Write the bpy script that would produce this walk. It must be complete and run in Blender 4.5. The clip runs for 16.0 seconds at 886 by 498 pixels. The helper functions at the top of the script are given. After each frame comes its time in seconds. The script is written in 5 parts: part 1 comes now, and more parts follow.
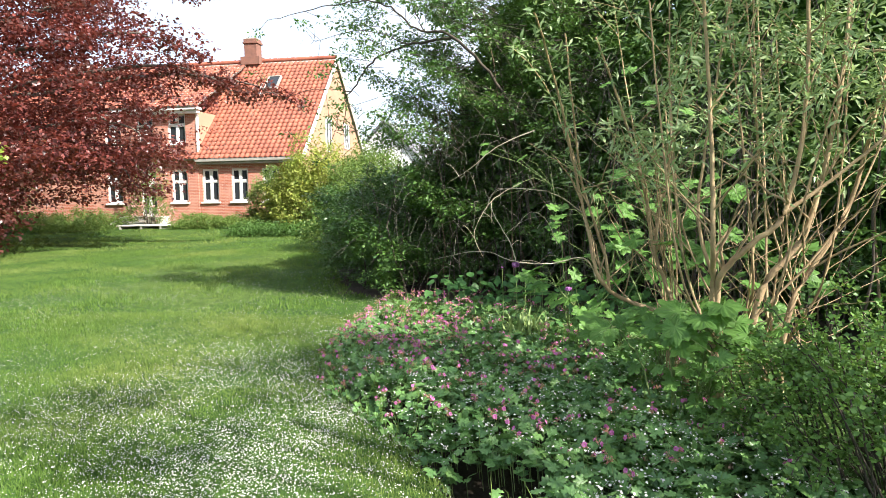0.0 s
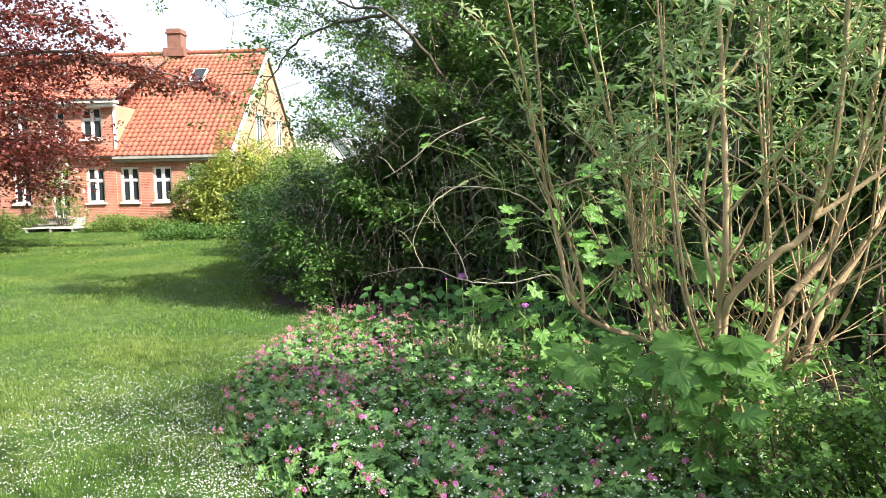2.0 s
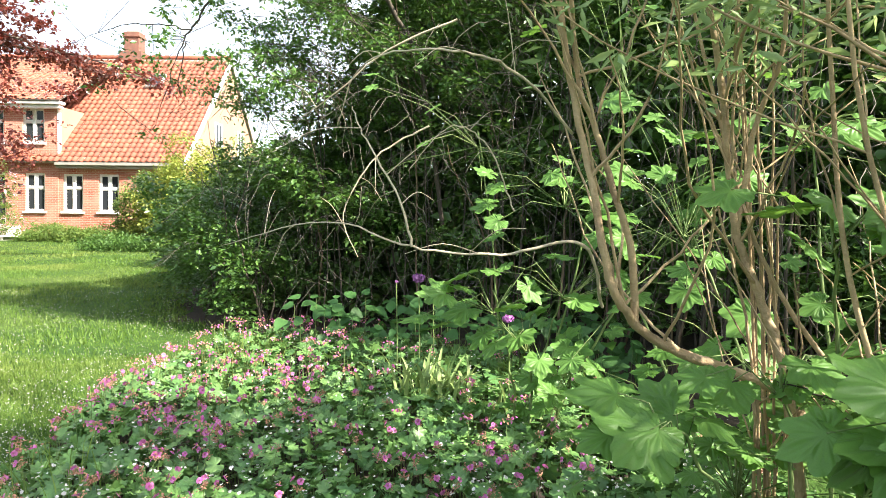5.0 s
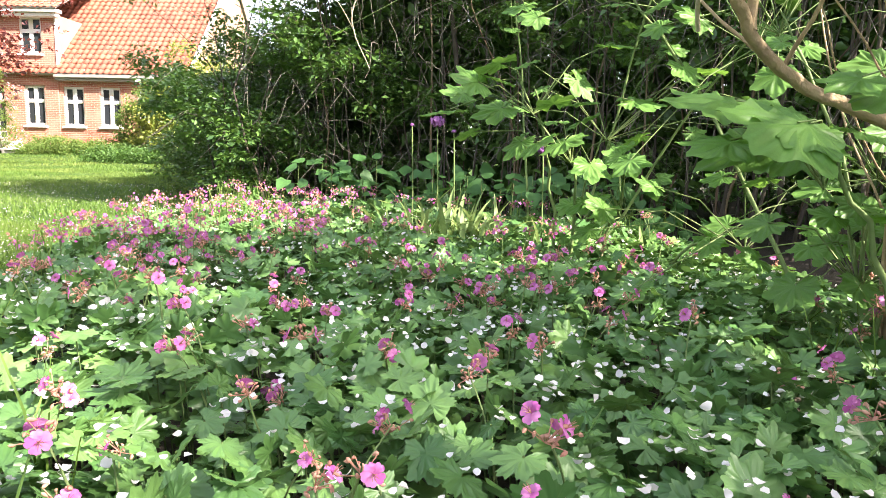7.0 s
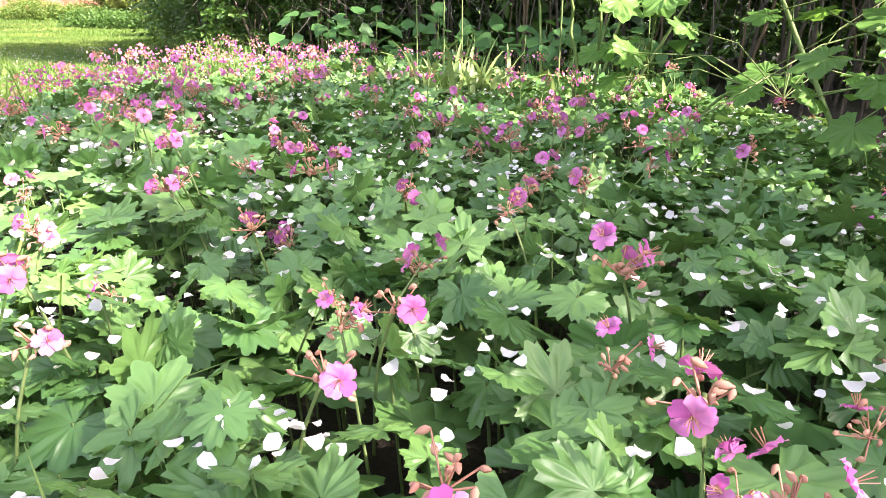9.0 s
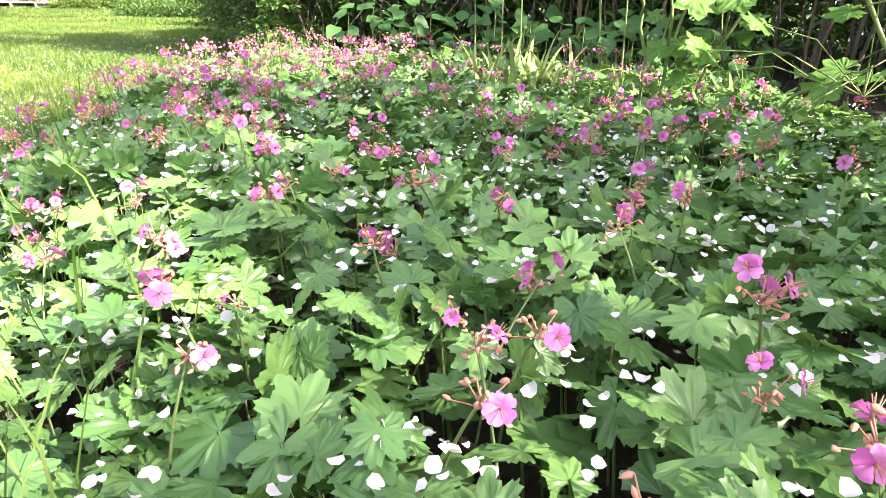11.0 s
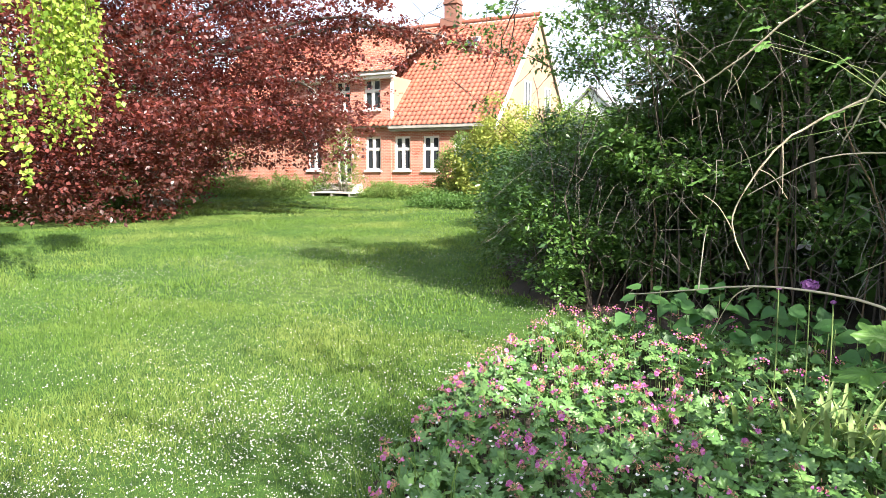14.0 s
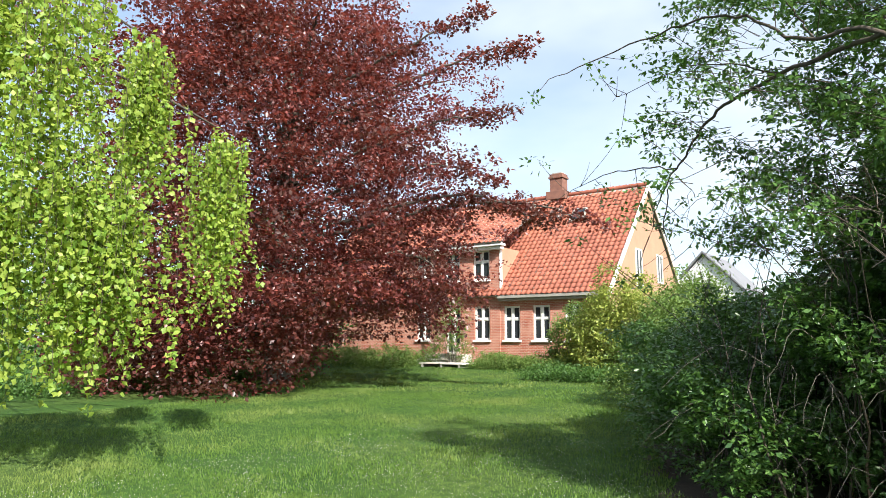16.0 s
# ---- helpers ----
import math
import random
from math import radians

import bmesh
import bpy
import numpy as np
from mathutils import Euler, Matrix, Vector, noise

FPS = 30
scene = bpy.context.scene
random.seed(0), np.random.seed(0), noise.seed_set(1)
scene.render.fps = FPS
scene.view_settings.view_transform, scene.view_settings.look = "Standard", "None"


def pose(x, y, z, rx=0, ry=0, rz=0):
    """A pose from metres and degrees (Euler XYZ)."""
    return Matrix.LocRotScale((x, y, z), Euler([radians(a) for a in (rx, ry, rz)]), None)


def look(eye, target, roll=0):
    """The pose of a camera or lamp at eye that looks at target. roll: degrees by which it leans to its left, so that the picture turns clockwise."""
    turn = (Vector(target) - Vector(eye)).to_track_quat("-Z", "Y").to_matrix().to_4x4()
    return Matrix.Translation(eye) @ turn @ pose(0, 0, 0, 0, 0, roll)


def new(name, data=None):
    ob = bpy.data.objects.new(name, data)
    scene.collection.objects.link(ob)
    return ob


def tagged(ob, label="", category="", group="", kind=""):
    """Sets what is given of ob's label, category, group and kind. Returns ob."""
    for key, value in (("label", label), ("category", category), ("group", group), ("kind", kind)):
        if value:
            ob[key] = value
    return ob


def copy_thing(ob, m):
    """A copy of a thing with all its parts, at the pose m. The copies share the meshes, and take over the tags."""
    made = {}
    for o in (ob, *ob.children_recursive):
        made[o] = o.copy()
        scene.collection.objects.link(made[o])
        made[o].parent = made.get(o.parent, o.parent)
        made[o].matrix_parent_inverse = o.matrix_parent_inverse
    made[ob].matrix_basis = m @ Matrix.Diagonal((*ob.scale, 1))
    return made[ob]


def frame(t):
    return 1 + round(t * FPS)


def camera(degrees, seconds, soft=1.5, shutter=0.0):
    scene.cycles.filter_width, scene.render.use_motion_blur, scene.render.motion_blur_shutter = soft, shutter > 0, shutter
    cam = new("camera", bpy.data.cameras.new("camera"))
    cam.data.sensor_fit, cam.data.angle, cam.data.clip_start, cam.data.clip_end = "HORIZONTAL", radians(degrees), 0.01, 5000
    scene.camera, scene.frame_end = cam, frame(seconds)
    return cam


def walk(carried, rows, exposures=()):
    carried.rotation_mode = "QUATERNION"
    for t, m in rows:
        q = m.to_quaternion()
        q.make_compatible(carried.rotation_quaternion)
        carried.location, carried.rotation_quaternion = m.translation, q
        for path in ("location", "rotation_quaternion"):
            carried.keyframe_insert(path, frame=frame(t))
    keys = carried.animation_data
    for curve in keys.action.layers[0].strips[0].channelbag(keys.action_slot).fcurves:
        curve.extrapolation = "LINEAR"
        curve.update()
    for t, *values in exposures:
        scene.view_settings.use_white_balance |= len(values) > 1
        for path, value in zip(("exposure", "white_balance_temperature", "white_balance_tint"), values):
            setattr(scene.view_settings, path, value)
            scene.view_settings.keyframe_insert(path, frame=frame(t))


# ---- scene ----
cam = camera(68.3, 16.0, soft=0.7)
PATH = [
    (0, (0.895, 0.184, 1.705), (0.571, 2.15, 1.537), -1.0),
    (0.5, (0.815, 0.411, 1.726), (0.619, 2.393, 1.554), -1.0),
    (1, (0.786, 0.729, 1.724), (0.635, 2.715, 1.547), -1.0),
    (1.5, (0.794, 0.989, 1.707), (0.645, 2.976, 1.535), -1.0),
    (2, (0.764, 1.309, 1.704), (0.625, 3.297, 1.532), -1.0),
    (2.5, (0.755, 1.606, 1.674), (0.637, 3.598, 1.548), -0.8),
    (3, (0.796, 1.984, 1.618), (0.742, 3.979, 1.487), -0.8),
    (3.2, (0.803, 2.112, 1.596), (0.753, 4.107, 1.467), -0.9),
    (5.3, (0.771, 3.368, 1.172), (0.723, 5.366, 1.09), 1.1),
    (5.5, (0.775, 3.462, 1.104), (0.726, 5.457, 0.974), 1.2),
    (6, (0.76, 3.573, 0.933), (0.705, 5.561, 0.72), 1.1),
    (6.5, (0.708, 3.639, 0.772), (0.642, 5.625, 0.541), 1.2),
    (7, (0.686, 3.684, 0.653), (0.62, 5.662, 0.362), 1.4),
    (7.5, (0.684, 3.738, 0.58), (0.611, 5.689, 0.147), 1.2),
    (8, (0.687, 3.785, 0.573), (0.629, 5.712, 0.039), 1.2),
    (8.5, (0.672, 3.81, 0.553), (0.623, 5.712, -0.064), 1.1),
    (8.7, (0.656, 3.817, 0.549), (0.607, 5.711, -0.091), 1.2),
    (10.8, (0.546, 3.811, 0.567), (0.42, 5.679, -0.137), 0.8),
    (11, (0.532, 3.807, 0.59), (0.366, 5.672, -0.114), 0.9),
    (11.5, (0.474, 3.79, 0.676), (0.141, 5.632, -0.028), 1.0),
    (12, (0.424, 3.763, 0.808), (-0.098, 5.571, 0.129), 0.8),
    (12.5, (0.399, 3.745, 0.937), (-0.284, 5.536, 0.367), 0.6),
    (13, (0.383, 3.761, 1.104), (-0.361, 5.553, 0.619), 0.6),
    (13.5, (0.349, 3.738, 1.292), (-0.441, 5.529, 0.881), 0.6),
    (14, (0.293, 3.684, 1.498), (-0.61, 5.453, 1.259), 0.2),
    (14.5, (0.2, 3.724, 1.625), (-0.792, 5.456, 1.506), -0.1),
    (15, (0.069, 3.823, 1.638), (-0.97, 5.525, 1.793), -0.0),
    (15.5, (-0.169, 3.914, 1.667), (-1.327, 5.533, 1.866), 0.2),
    (16, (-0.41, 3.878, 1.667), (-1.568, 5.486, 1.934), -0.0),
]
EXPOSURES = [(0, 1.47, 6350, 11), (3, 1.73, 6500, 9), (5.5, 2.05, 6600, 10), (7.5, 2.4, 6650, 19), (11, 2.6, 6650, 22), (12.5, 2.22, 6500, 20), (14, 1.87, 6400, 13), (15, 1.58, 6350, 11), (16, 1.13, 6200, 8)]
walk(cam, [(t, look(eye, target, roll)) for t, eye, target, roll in PATH], EXPOSURES)

# ---- light ----
SUN_TO = Vector((0.78, -0.44, 0.72)).normalized()
world = bpy.data.worlds.new("sky")
scene.world = world
world.use_nodes = True
wn = world.node_tree
wn.nodes.clear()
sky = wn.nodes.new("ShaderNodeTexSky")
sky.sky_type, sky.sun_disc = "NISHITA", False
sky.sun_elevation = math.asin(SUN_TO.z)
sky.sun_rotation = math.atan2(SUN_TO.x, SUN_TO.y)
sky.air_density, sky.dust_density, sky.ozone_density = 1.0, 1.5, 1.0
wbg = wn.nodes.new("ShaderNodeBackground")
wbg.inputs["Strength"].default_value = 0.11
wout = wn.nodes.new("ShaderNodeOutputWorld")
wco = wn.nodes.new("ShaderNodeTexCoord")
wmap = wn.nodes.new("ShaderNodeMapping")
wmap.inputs["Scale"].default_value = (1.0, 1.0, 2.6)
wnz = wn.nodes.new("ShaderNodeTexNoise")
wnz.inputs["Scale"].default_value, wnz.inputs["Detail"].default_value = 1.6, 5.0
wr = wn.nodes.new("ShaderNodeMapRange")
wr.inputs["From Min"].default_value, wr.inputs["From Max"].default_value = 0.30, 0.72
wr.inputs["To Min"].default_value, wr.inputs["To Max"].default_value = 0.0, 0.75
wmix = wn.nodes.new("ShaderNodeMix")
wmix.data_type = "RGBA"
wmix.inputs[7].default_value = (5.0, 5.2, 5.5, 1)
wn.links.new(wco.outputs["Generated"], wmap.inputs[0])
wn.links.new(wmap.outputs[0], wnz.inputs["Vector"])
wn.links.new(wnz.outputs["Fac"], wr.inputs["Value"])
wn.links.new(wr.outputs[0], wmix.inputs[0])
wn.links.new(sky.outputs[0], wmix.inputs[6])
wn.links.new(wmix.outputs[2], wbg.inputs[0])
wn.links.new(wbg.outputs[0], wout.inputs[0])
sun_data = bpy.data.lights.new("sun", "SUN")
sun_data.energy, sun_data.angle, sun_data.color = 5.0, radians(0.5), (1.0, 0.93, 0.84)
sun = new("sun", sun_data)
sun.matrix_world = look((0, 0, 30), Vector((0, 0, 30)) - SUN_TO)

rng = np.random.default_rng(7)


# ---- materials ----
def nodes_of(name):
    m = bpy.data.materials.new(name)
    m.use_nodes = True
    t = m.node_tree
    t.nodes.clear()
    out = t.nodes.new("ShaderNodeOutputMaterial")
    return m, t, out


def mixed(t, a, b, fac):
    n = t.nodes.new("ShaderNodeMix")
    n.data_type = "RGBA"
    for value, key in ((fac, 0), (a, 6), (b, 7)):
        if isinstance(value, bpy.types.NodeSocket):
            t.links.new(value, n.inputs[key])
        else:
            n.inputs[key].default_value = value if key == 0 else (*value, 1)
    return n.outputs[2]


def noise_of(t, scale, detail=3.0, kind="Object"):
    co = t.nodes.new("ShaderNodeTexCoord")
    n = t.nodes.new("ShaderNodeTexNoise")
    n.inputs["Scale"].default_value, n.inputs["Detail"].default_value = scale, detail
    t.links.new(co.outputs[kind], n.inputs["Vector"])
    return n.outputs["Fac"]


def ramp(t, fac, lo, hi):
    n = t.nodes.new("ShaderNodeMapRange")
    n.inputs["From Min"].default_value, n.inputs["From Max"].default_value = lo, hi
    t.links.new(fac, n.inputs["Value"])
    return n.outputs["Result"]


def leaf_material(name, dark, light, through_colour, through_share=0.35, rough=0.5, tint=None, gloss=0.35, mottle=0.0):
    """Thin leaf: varied from leaf to leaf, lets part of the light through."""
    m, t, out = nodes_of(name)
    geo = t.nodes.new("ShaderNodeNewGeometry")
    col = mixed(t, dark, light, geo.outputs["Random Per Island"])
    if tint:
        big = ramp(t, noise_of(t, 0.45, 2.0), 0.45, 0.62)
        col = mixed(t, col, tint, big)
    if mottle:
        tuft = ramp(t, noise_of(t, mottle, 6.0), 0.42, 0.74)
        col = mixed(t, col, mixed(t, tuple(0.5 * c for c in dark), dark, geo.outputs["Random Per Island"]), tuft)
    fine = ramp(t, noise_of(t, 60.0, 2.0), 0.3, 0.75)
    col2 = mixed(t, col, tuple(0.7 * c for c in dark), fine)
    n = t.nodes.new("ShaderNodeMath")
    n.operation = "MULTIPLY"
    n.inputs[1].default_value = 0.4
    t.links.new(fine, n.inputs[0])
    col3 = mixed(t, col, col2, n.outputs[0])
    p = t.nodes.new("ShaderNodeBsdfPrincipled")
    p.inputs["Roughness"].default_value = rough
    p.inputs["Specular IOR Level"].default_value = gloss
    t.links.new(col3, p.inputs["Base Color"])
    tr = t.nodes.new("ShaderNodeBsdfTranslucent")
    tcol = mixed(t, through_colour, col3, 0.35)
    t.links.new(tcol, tr.inputs["Color"])
    mix = t.nodes.new("ShaderNodeMixShader")
    mix.inputs[0].default_value = through_share
    t.links.new(p.outputs[0], mix.inputs[1])
    t.links.new(tr.outputs[0], mix.inputs[2])
    t.links.new(mix.outputs[0], out.inputs[0])
    return m


def solid(name, a, b, scale=8.0, rough=0.7, bump=0.0, fine=60.0, island=0.0, metal=0.0):
    """Two-tone surface with coarse and fine variation and relief."""
    m, t, out = nodes_of(name)
    col = mixed(t, a, b, ramp(t, noise_of(t, scale, 5.0), 0.3, 0.7))
    col = mixed(t, col, tuple(0.72 * c for c in a), ramp(t, noise_of(t, fine, 3.0), 0.52, 0.8))
    if island:
        geo = t.nodes.new("ShaderNodeNewGeometry")
        n = t.nodes.new("ShaderNodeMath")
        n.operation = "MULTIPLY"
        n.inputs[1].default_value = island
        t.links.new(geo.outputs["Random Per Island"], n.inputs[0])
        col = mixed(t, col, tuple(0.45 * c for c in b), n.outputs[0])
    p = t.nodes.new("ShaderNodeBsdfPrincipled")
    p.inputs["Roughness"].default_value, p.inputs["Metallic"].default_value = rough, metal
    t.links.new(col, p.inputs["Base Color"])
    if bump:
        b_ = t.nodes.new("ShaderNodeBump")
        b_.inputs["Strength"].default_value, b_.inputs["Distance"].default_value = bump, 0.01
        t.links.new(noise_of(t, fine, 4.0), b_.inputs["Height"])
        t.links.new(b_.outputs[0], p.inputs["Normal"])
    t.links.new(p.outputs[0], out.inputs[0])
    return m


def brick_material(name):
    m, t, out = nodes_of(name)
    co = t.nodes.new("ShaderNodeTexCoord")
    sep = t.nodes.new("ShaderNodeSeparateXYZ")
    t.links.new(co.outputs["Object"], sep.inputs[0])
    comb = t.nodes.new("ShaderNodeCombineXYZ")
    add = t.nodes.new("ShaderNodeMath")
    t.links.new(sep.outputs["X"], add.inputs[0])
    t.links.new(sep.outputs["Y"], add.inputs[1])
    t.links.new(add.outputs[0], comb.inputs["X"])
    t.links.new(sep.outputs["Z"], comb.inputs["Y"])
    b = t.nodes.new("ShaderNodeTexBrick")
    b.inputs["Scale"].default_value = 1.0
    b.inputs["Brick Width"].default_value, b.inputs["Row Height"].default_value = 0.27, 0.085
    b.inputs["Mortar Size"].default_value = 0.009
    b.inputs["Color1"].default_value, b.inputs["Color2"].default_value = (0.40, 0.115, 0.06, 1), (0.30, 0.075, 0.045, 1)
    b.inputs["Mortar"].default_value = (0.50, 0.40, 0.33, 1)
    t.links.new(comb.outputs[0], b.inputs["Vector"])
    col = mixed(t, b.outputs["Color"], (0.50, 0.26, 0.19), ramp(t, noise_of(t, 1.3, 5.0), 0.35, 0.75))
    p = t.nodes.new("ShaderNodeBsdfPrincipled")
    p.inputs["Roughness"].default_value = 0.85
    t.links.new(col, p.inputs["Base Color"])
    bm_ = t.nodes.new("ShaderNodeBump")
    bm_.inputs["Strength"].default_value, bm_.inputs["Distance"].default_value = 0.6, 0.008
    bm_.invert = True
    t.links.new(b.outputs["Fac"], bm_.inputs["Height"])
    t.links.new(bm_.outputs[0], p.inputs["Normal"])
    t.links.new(p.outputs[0], out.inputs[0])
    return m


def glass_material(name):
    m, t, out = nodes_of(name)
    p = t.nodes.new("ShaderNodeBsdfPrincipled")
    p.inputs["Base Color"].default_value = (0.03, 0.035, 0.04, 1)
    p.inputs["Roughness"].default_value = 0.04
    t.links.new(p.outputs[0], out.inputs[0])
    return m


def ground_material(name):
    m, t, out = nodes_of(name)
    col = mixed(t, (0.038, 0.088, 0.016), (0.07, 0.14, 0.024), ramp(t, noise_of(t, 0.9, 5.0), 0.3, 0.7))
    col = mixed(t, col, (0.115, 0.16, 0.036), ramp(t, noise_of(t, 0.23, 3.0), 0.5, 0.75))
    col = mixed(t, col, (0.025, 0.055, 0.012), ramp(t, noise_of(t, 6.5, 6.0), 0.42, 0.80))
    col = mixed(t, col, (0.03, 0.06, 0.012), ramp(t, noise_of(t, 45.0, 4.0), 0.45, 0.7))
    p = t.nodes.new("ShaderNodeBsdfPrincipled")
    p.inputs["Roughness"].default_value = 0.9
    p.inputs["Specular IOR Level"].default_value = 0.15
    t.links.new(col, p.inputs["Base Color"])
    b_ = t.nodes.new("ShaderNodeBump")
    b_.inputs["Strength"].default_value, b_.inputs["Distance"].default_value = 0.7, 0.03
    t.links.new(noise_of(t, 55.0, 4.0), b_.inputs["Height"])
    t.links.new(b_.outputs[0], p.inputs["Normal"])
    t.links.new(p.outputs[0], out.inputs[0])
    return m


M_GROUND = ground_material("lawn_ground")
M_SOIL = solid("soil", (0.035, 0.026, 0.018), (0.06, 0.045, 0.03), 6.0, 0.95, 0.8)
M_GRASS = leaf_material("grass_blade", (0.074, 0.148, 0.025), (0.166, 0.266, 0.049), (0.257, 0.394, 0.049), 0.35, 0.55, (0.217, 0.277, 0.069), mottle=6.5)
M_PETAL = leaf_material("white_petal", (0.72, 0.66, 0.64), (0.86, 0.83, 0.80), (0.85, 0.78, 0.74), 0.3, 0.7)
M_GERA = leaf_material("geranium_leaf", (0.066, 0.161, 0.044), (0.169, 0.312, 0.085), (0.226, 0.398, 0.066), 0.16, 0.42, gloss=0.5)
M_GSTEM = leaf_material("green_stem", (0.12, 0.20, 0.06), (0.22, 0.28, 0.10), (0.3, 0.4, 0.1), 0.15, 0.6)
M_PINK = leaf_material("magenta_petal", (0.55, 0.09, 0.38), (0.78, 0.32, 0.60), (0.8, 0.15, 0.55), 0.35, 0.6)
M_BUD = leaf_material("salmon_calyx", (0.50, 0.22, 0.165), (0.66, 0.38, 0.27), (0.6, 0.35, 0.22), 0.25, 0.9, gloss=0.1)
M_SYC = leaf_material("sycamore_leaf", (0.076, 0.185, 0.038), (0.160, 0.303, 0.067), (0.253, 0.472, 0.059), 0.34, 0.45)
M_HEART = leaf_material("nettle_leaf", (0.045, 0.126, 0.036), (0.081, 0.189, 0.050), (0.144, 0.306, 0.045), 0.3, 0.5)
M_STRAP = leaf_material("strap_leaf", (0.15, 0.27, 0.07), (0.36, 0.43, 0.18), (0.40, 0.52, 0.14), 0.32, 0.5)
M_PRIV = leaf_material("privet_leaf", (0.038, 0.095, 0.024), (0.124, 0.228, 0.048), (0.190, 0.362, 0.043), 0.22, 0.32, (0.085, 0.171, 0.038), 0.5)
M_GREY = leaf_material("grey_green_leaf", (0.186, 0.288, 0.129), (0.374, 0.475, 0.245), (0.489, 0.646, 0.201), 0.35, 0.6)
M_COTO = leaf_material("small_round_leaf", (0.065, 0.148, 0.032), (0.158, 0.277, 0.065), (0.231, 0.388, 0.055), 0.3, 0.45)
M_BEECH = leaf_material("copper_beech_leaf", (0.024, 0.010, 0.014), (0.26, 0.076, 0.06), (0.52, 0.09, 0.05), 0.29, 0.36, (0.07, 0.034, 0.025), 0.4)
M_BIRCH = leaf_material("birch_leaf", (0.17, 0.30, 0.045), (0.37, 0.44, 0.08), (0.56, 0.66, 0.08), 0.42, 0.45)
M_YELL = leaf_material("yellow_green_leaf", (0.18, 0.26, 0.045), (0.40, 0.42, 0.09), (0.5, 0.55, 0.08), 0.3, 0.5, (0.08, 0.17, 0.03))
M_BORD = leaf_material("border_leaf", (0.076, 0.153, 0.030), (0.187, 0.255, 0.060), (0.255, 0.357, 0.051), 0.3, 0.5)
M_UNDER = leaf_material("undergrowth_leaf", (0.04, 0.10, 0.022), (0.10, 0.19, 0.04), (0.18, 0.34, 0.04), 0.3, 0.5)
M_BLOSS = leaf_material("pale_pink_blossom", (0.70, 0.36, 0.38), (0.80, 0.55, 0.52), (0.8, 0.45, 0.45), 0.3, 0.7)
M_LILAC = leaf_material("lilac_floret", (0.34, 0.11, 0.36), (0.52, 0.24, 0.52), (0.5, 0.2, 0.5), 0.25, 0.6)
M_TAN = solid("tan_bark", (0.48, 0.35, 0.19), (0.26, 0.175, 0.095), 7.0, 0.8, 0.6, 70.0)
M_PALE = solid("bleached_twig", (0.55, 0.47, 0.34), (0.38, 0.31, 0.21), 9.0, 0.8, 0.4, 90.0)
M_BARK = solid("dark_bark", (0.09, 0.07, 0.05), (0.045, 0.035, 0.028), 5.0, 0.9, 0.9, 40.0)
M_BROWN = solid("brown_bark", (0.22, 0.15, 0.09), (0.12, 0.08, 0.05), 6.0, 0.85, 0.6, 50.0)
M_GBARK = solid("grey_bark", (0.17, 0.15, 0.12), (0.10, 0.085, 0.07), 4.0, 0.85, 0.7, 30.0)
M_BRICK = brick_material("red_brick")
M_TILE = solid("clay_pantile", (0.43, 0.14, 0.08), (0.34, 0.105, 0.065), 1.2, 0.75, 0.4, 25.0, 0.5)
M_DBRICK = solid("sooty_brick", (0.24, 0.11, 0.075), (0.15, 0.075, 0.055), 3.0, 0.9, 0.6, 22.0)
M_CREAM = solid("cream_render", (0.43, 0.25, 0.16), (0.37, 0.21, 0.135), 1.5, 0.85, 0.3, 30.0)
M_WHITE = solid("white_paint", (0.78, 0.77, 0.74), (0.70, 0.69, 0.66), 2.0, 0.55, 0.1, 40.0)
M_GREYP = solid("weathered_grey", (0.36, 0.35, 0.31), (0.26, 0.25, 0.22), 3.0, 0.8, 0.4, 30.0)
M_LIME = solid("white_limewash", (0.72, 0.72, 0.72), (0.64, 0.64, 0.65), 1.0, 0.85, 0.2, 20.0)
M_SLATE = solid("grey_roof_sheet", (0.22, 0.22, 0.23), (0.16, 0.16, 0.17), 1.0, 0.7, 0.2, 12.0)
M_GLASS = glass_material("window_glass")
# near-black colour standing for the shade inside the house
M_DARK = solid("room_shade_paint", (0.03, 0.03, 0.03), (0.05, 0.045, 0.04), 1.0, 0.9)
M_WOODW = solid("whitewashed_boards", (0.62, 0.58, 0.52), (0.48, 0.44, 0.38), 4.0, 0.8, 0.4, 50.0)


# ---- mesh helpers ----
def mesh_ob(name, verts, faces, mat, parent=None, label=""):
    """One mesh object from arrays; faces all have the same number of corners."""
    verts, faces = np.asarray(verts, dtype=np.float32), np.asarray(faces, dtype=np.int32)
    me = bpy.data.meshes.new(name)
    n, k = faces.shape
    me.vertices.add(len(verts))
    me.vertices.foreach_set("co", verts.ravel())
    me.loops.add(n * k)
    me.loops.foreach_set("vertex_index", faces.ravel())
    me.polygons.add(n)
    me.polygons.foreach_set("loop_start", np.arange(0, n * k, k, dtype=np.int32))
    me.update(calc_edges=True)
    me.materials.append(mat)
    ob = new(name, me)
    if parent is not None:
        ob.parent = parent
    if label:
        ob["label"] = label
    return ob


def part(name, bm, material, parent=None, label=""):
    me = bpy.data.meshes.new(name)
    bm.to_mesh(me)
    bm.free()
    me.materials.append(material)
    ob = new(name, me)
    if parent is not None:
        ob.parent = parent
    if label:
        ob["label"] = label
    return ob


def empty(name, at=(0, 0, 0), turn=0.0):
    ob = new(name)
    ob.matrix_basis = pose(*at, 0, 0, turn)
    return ob


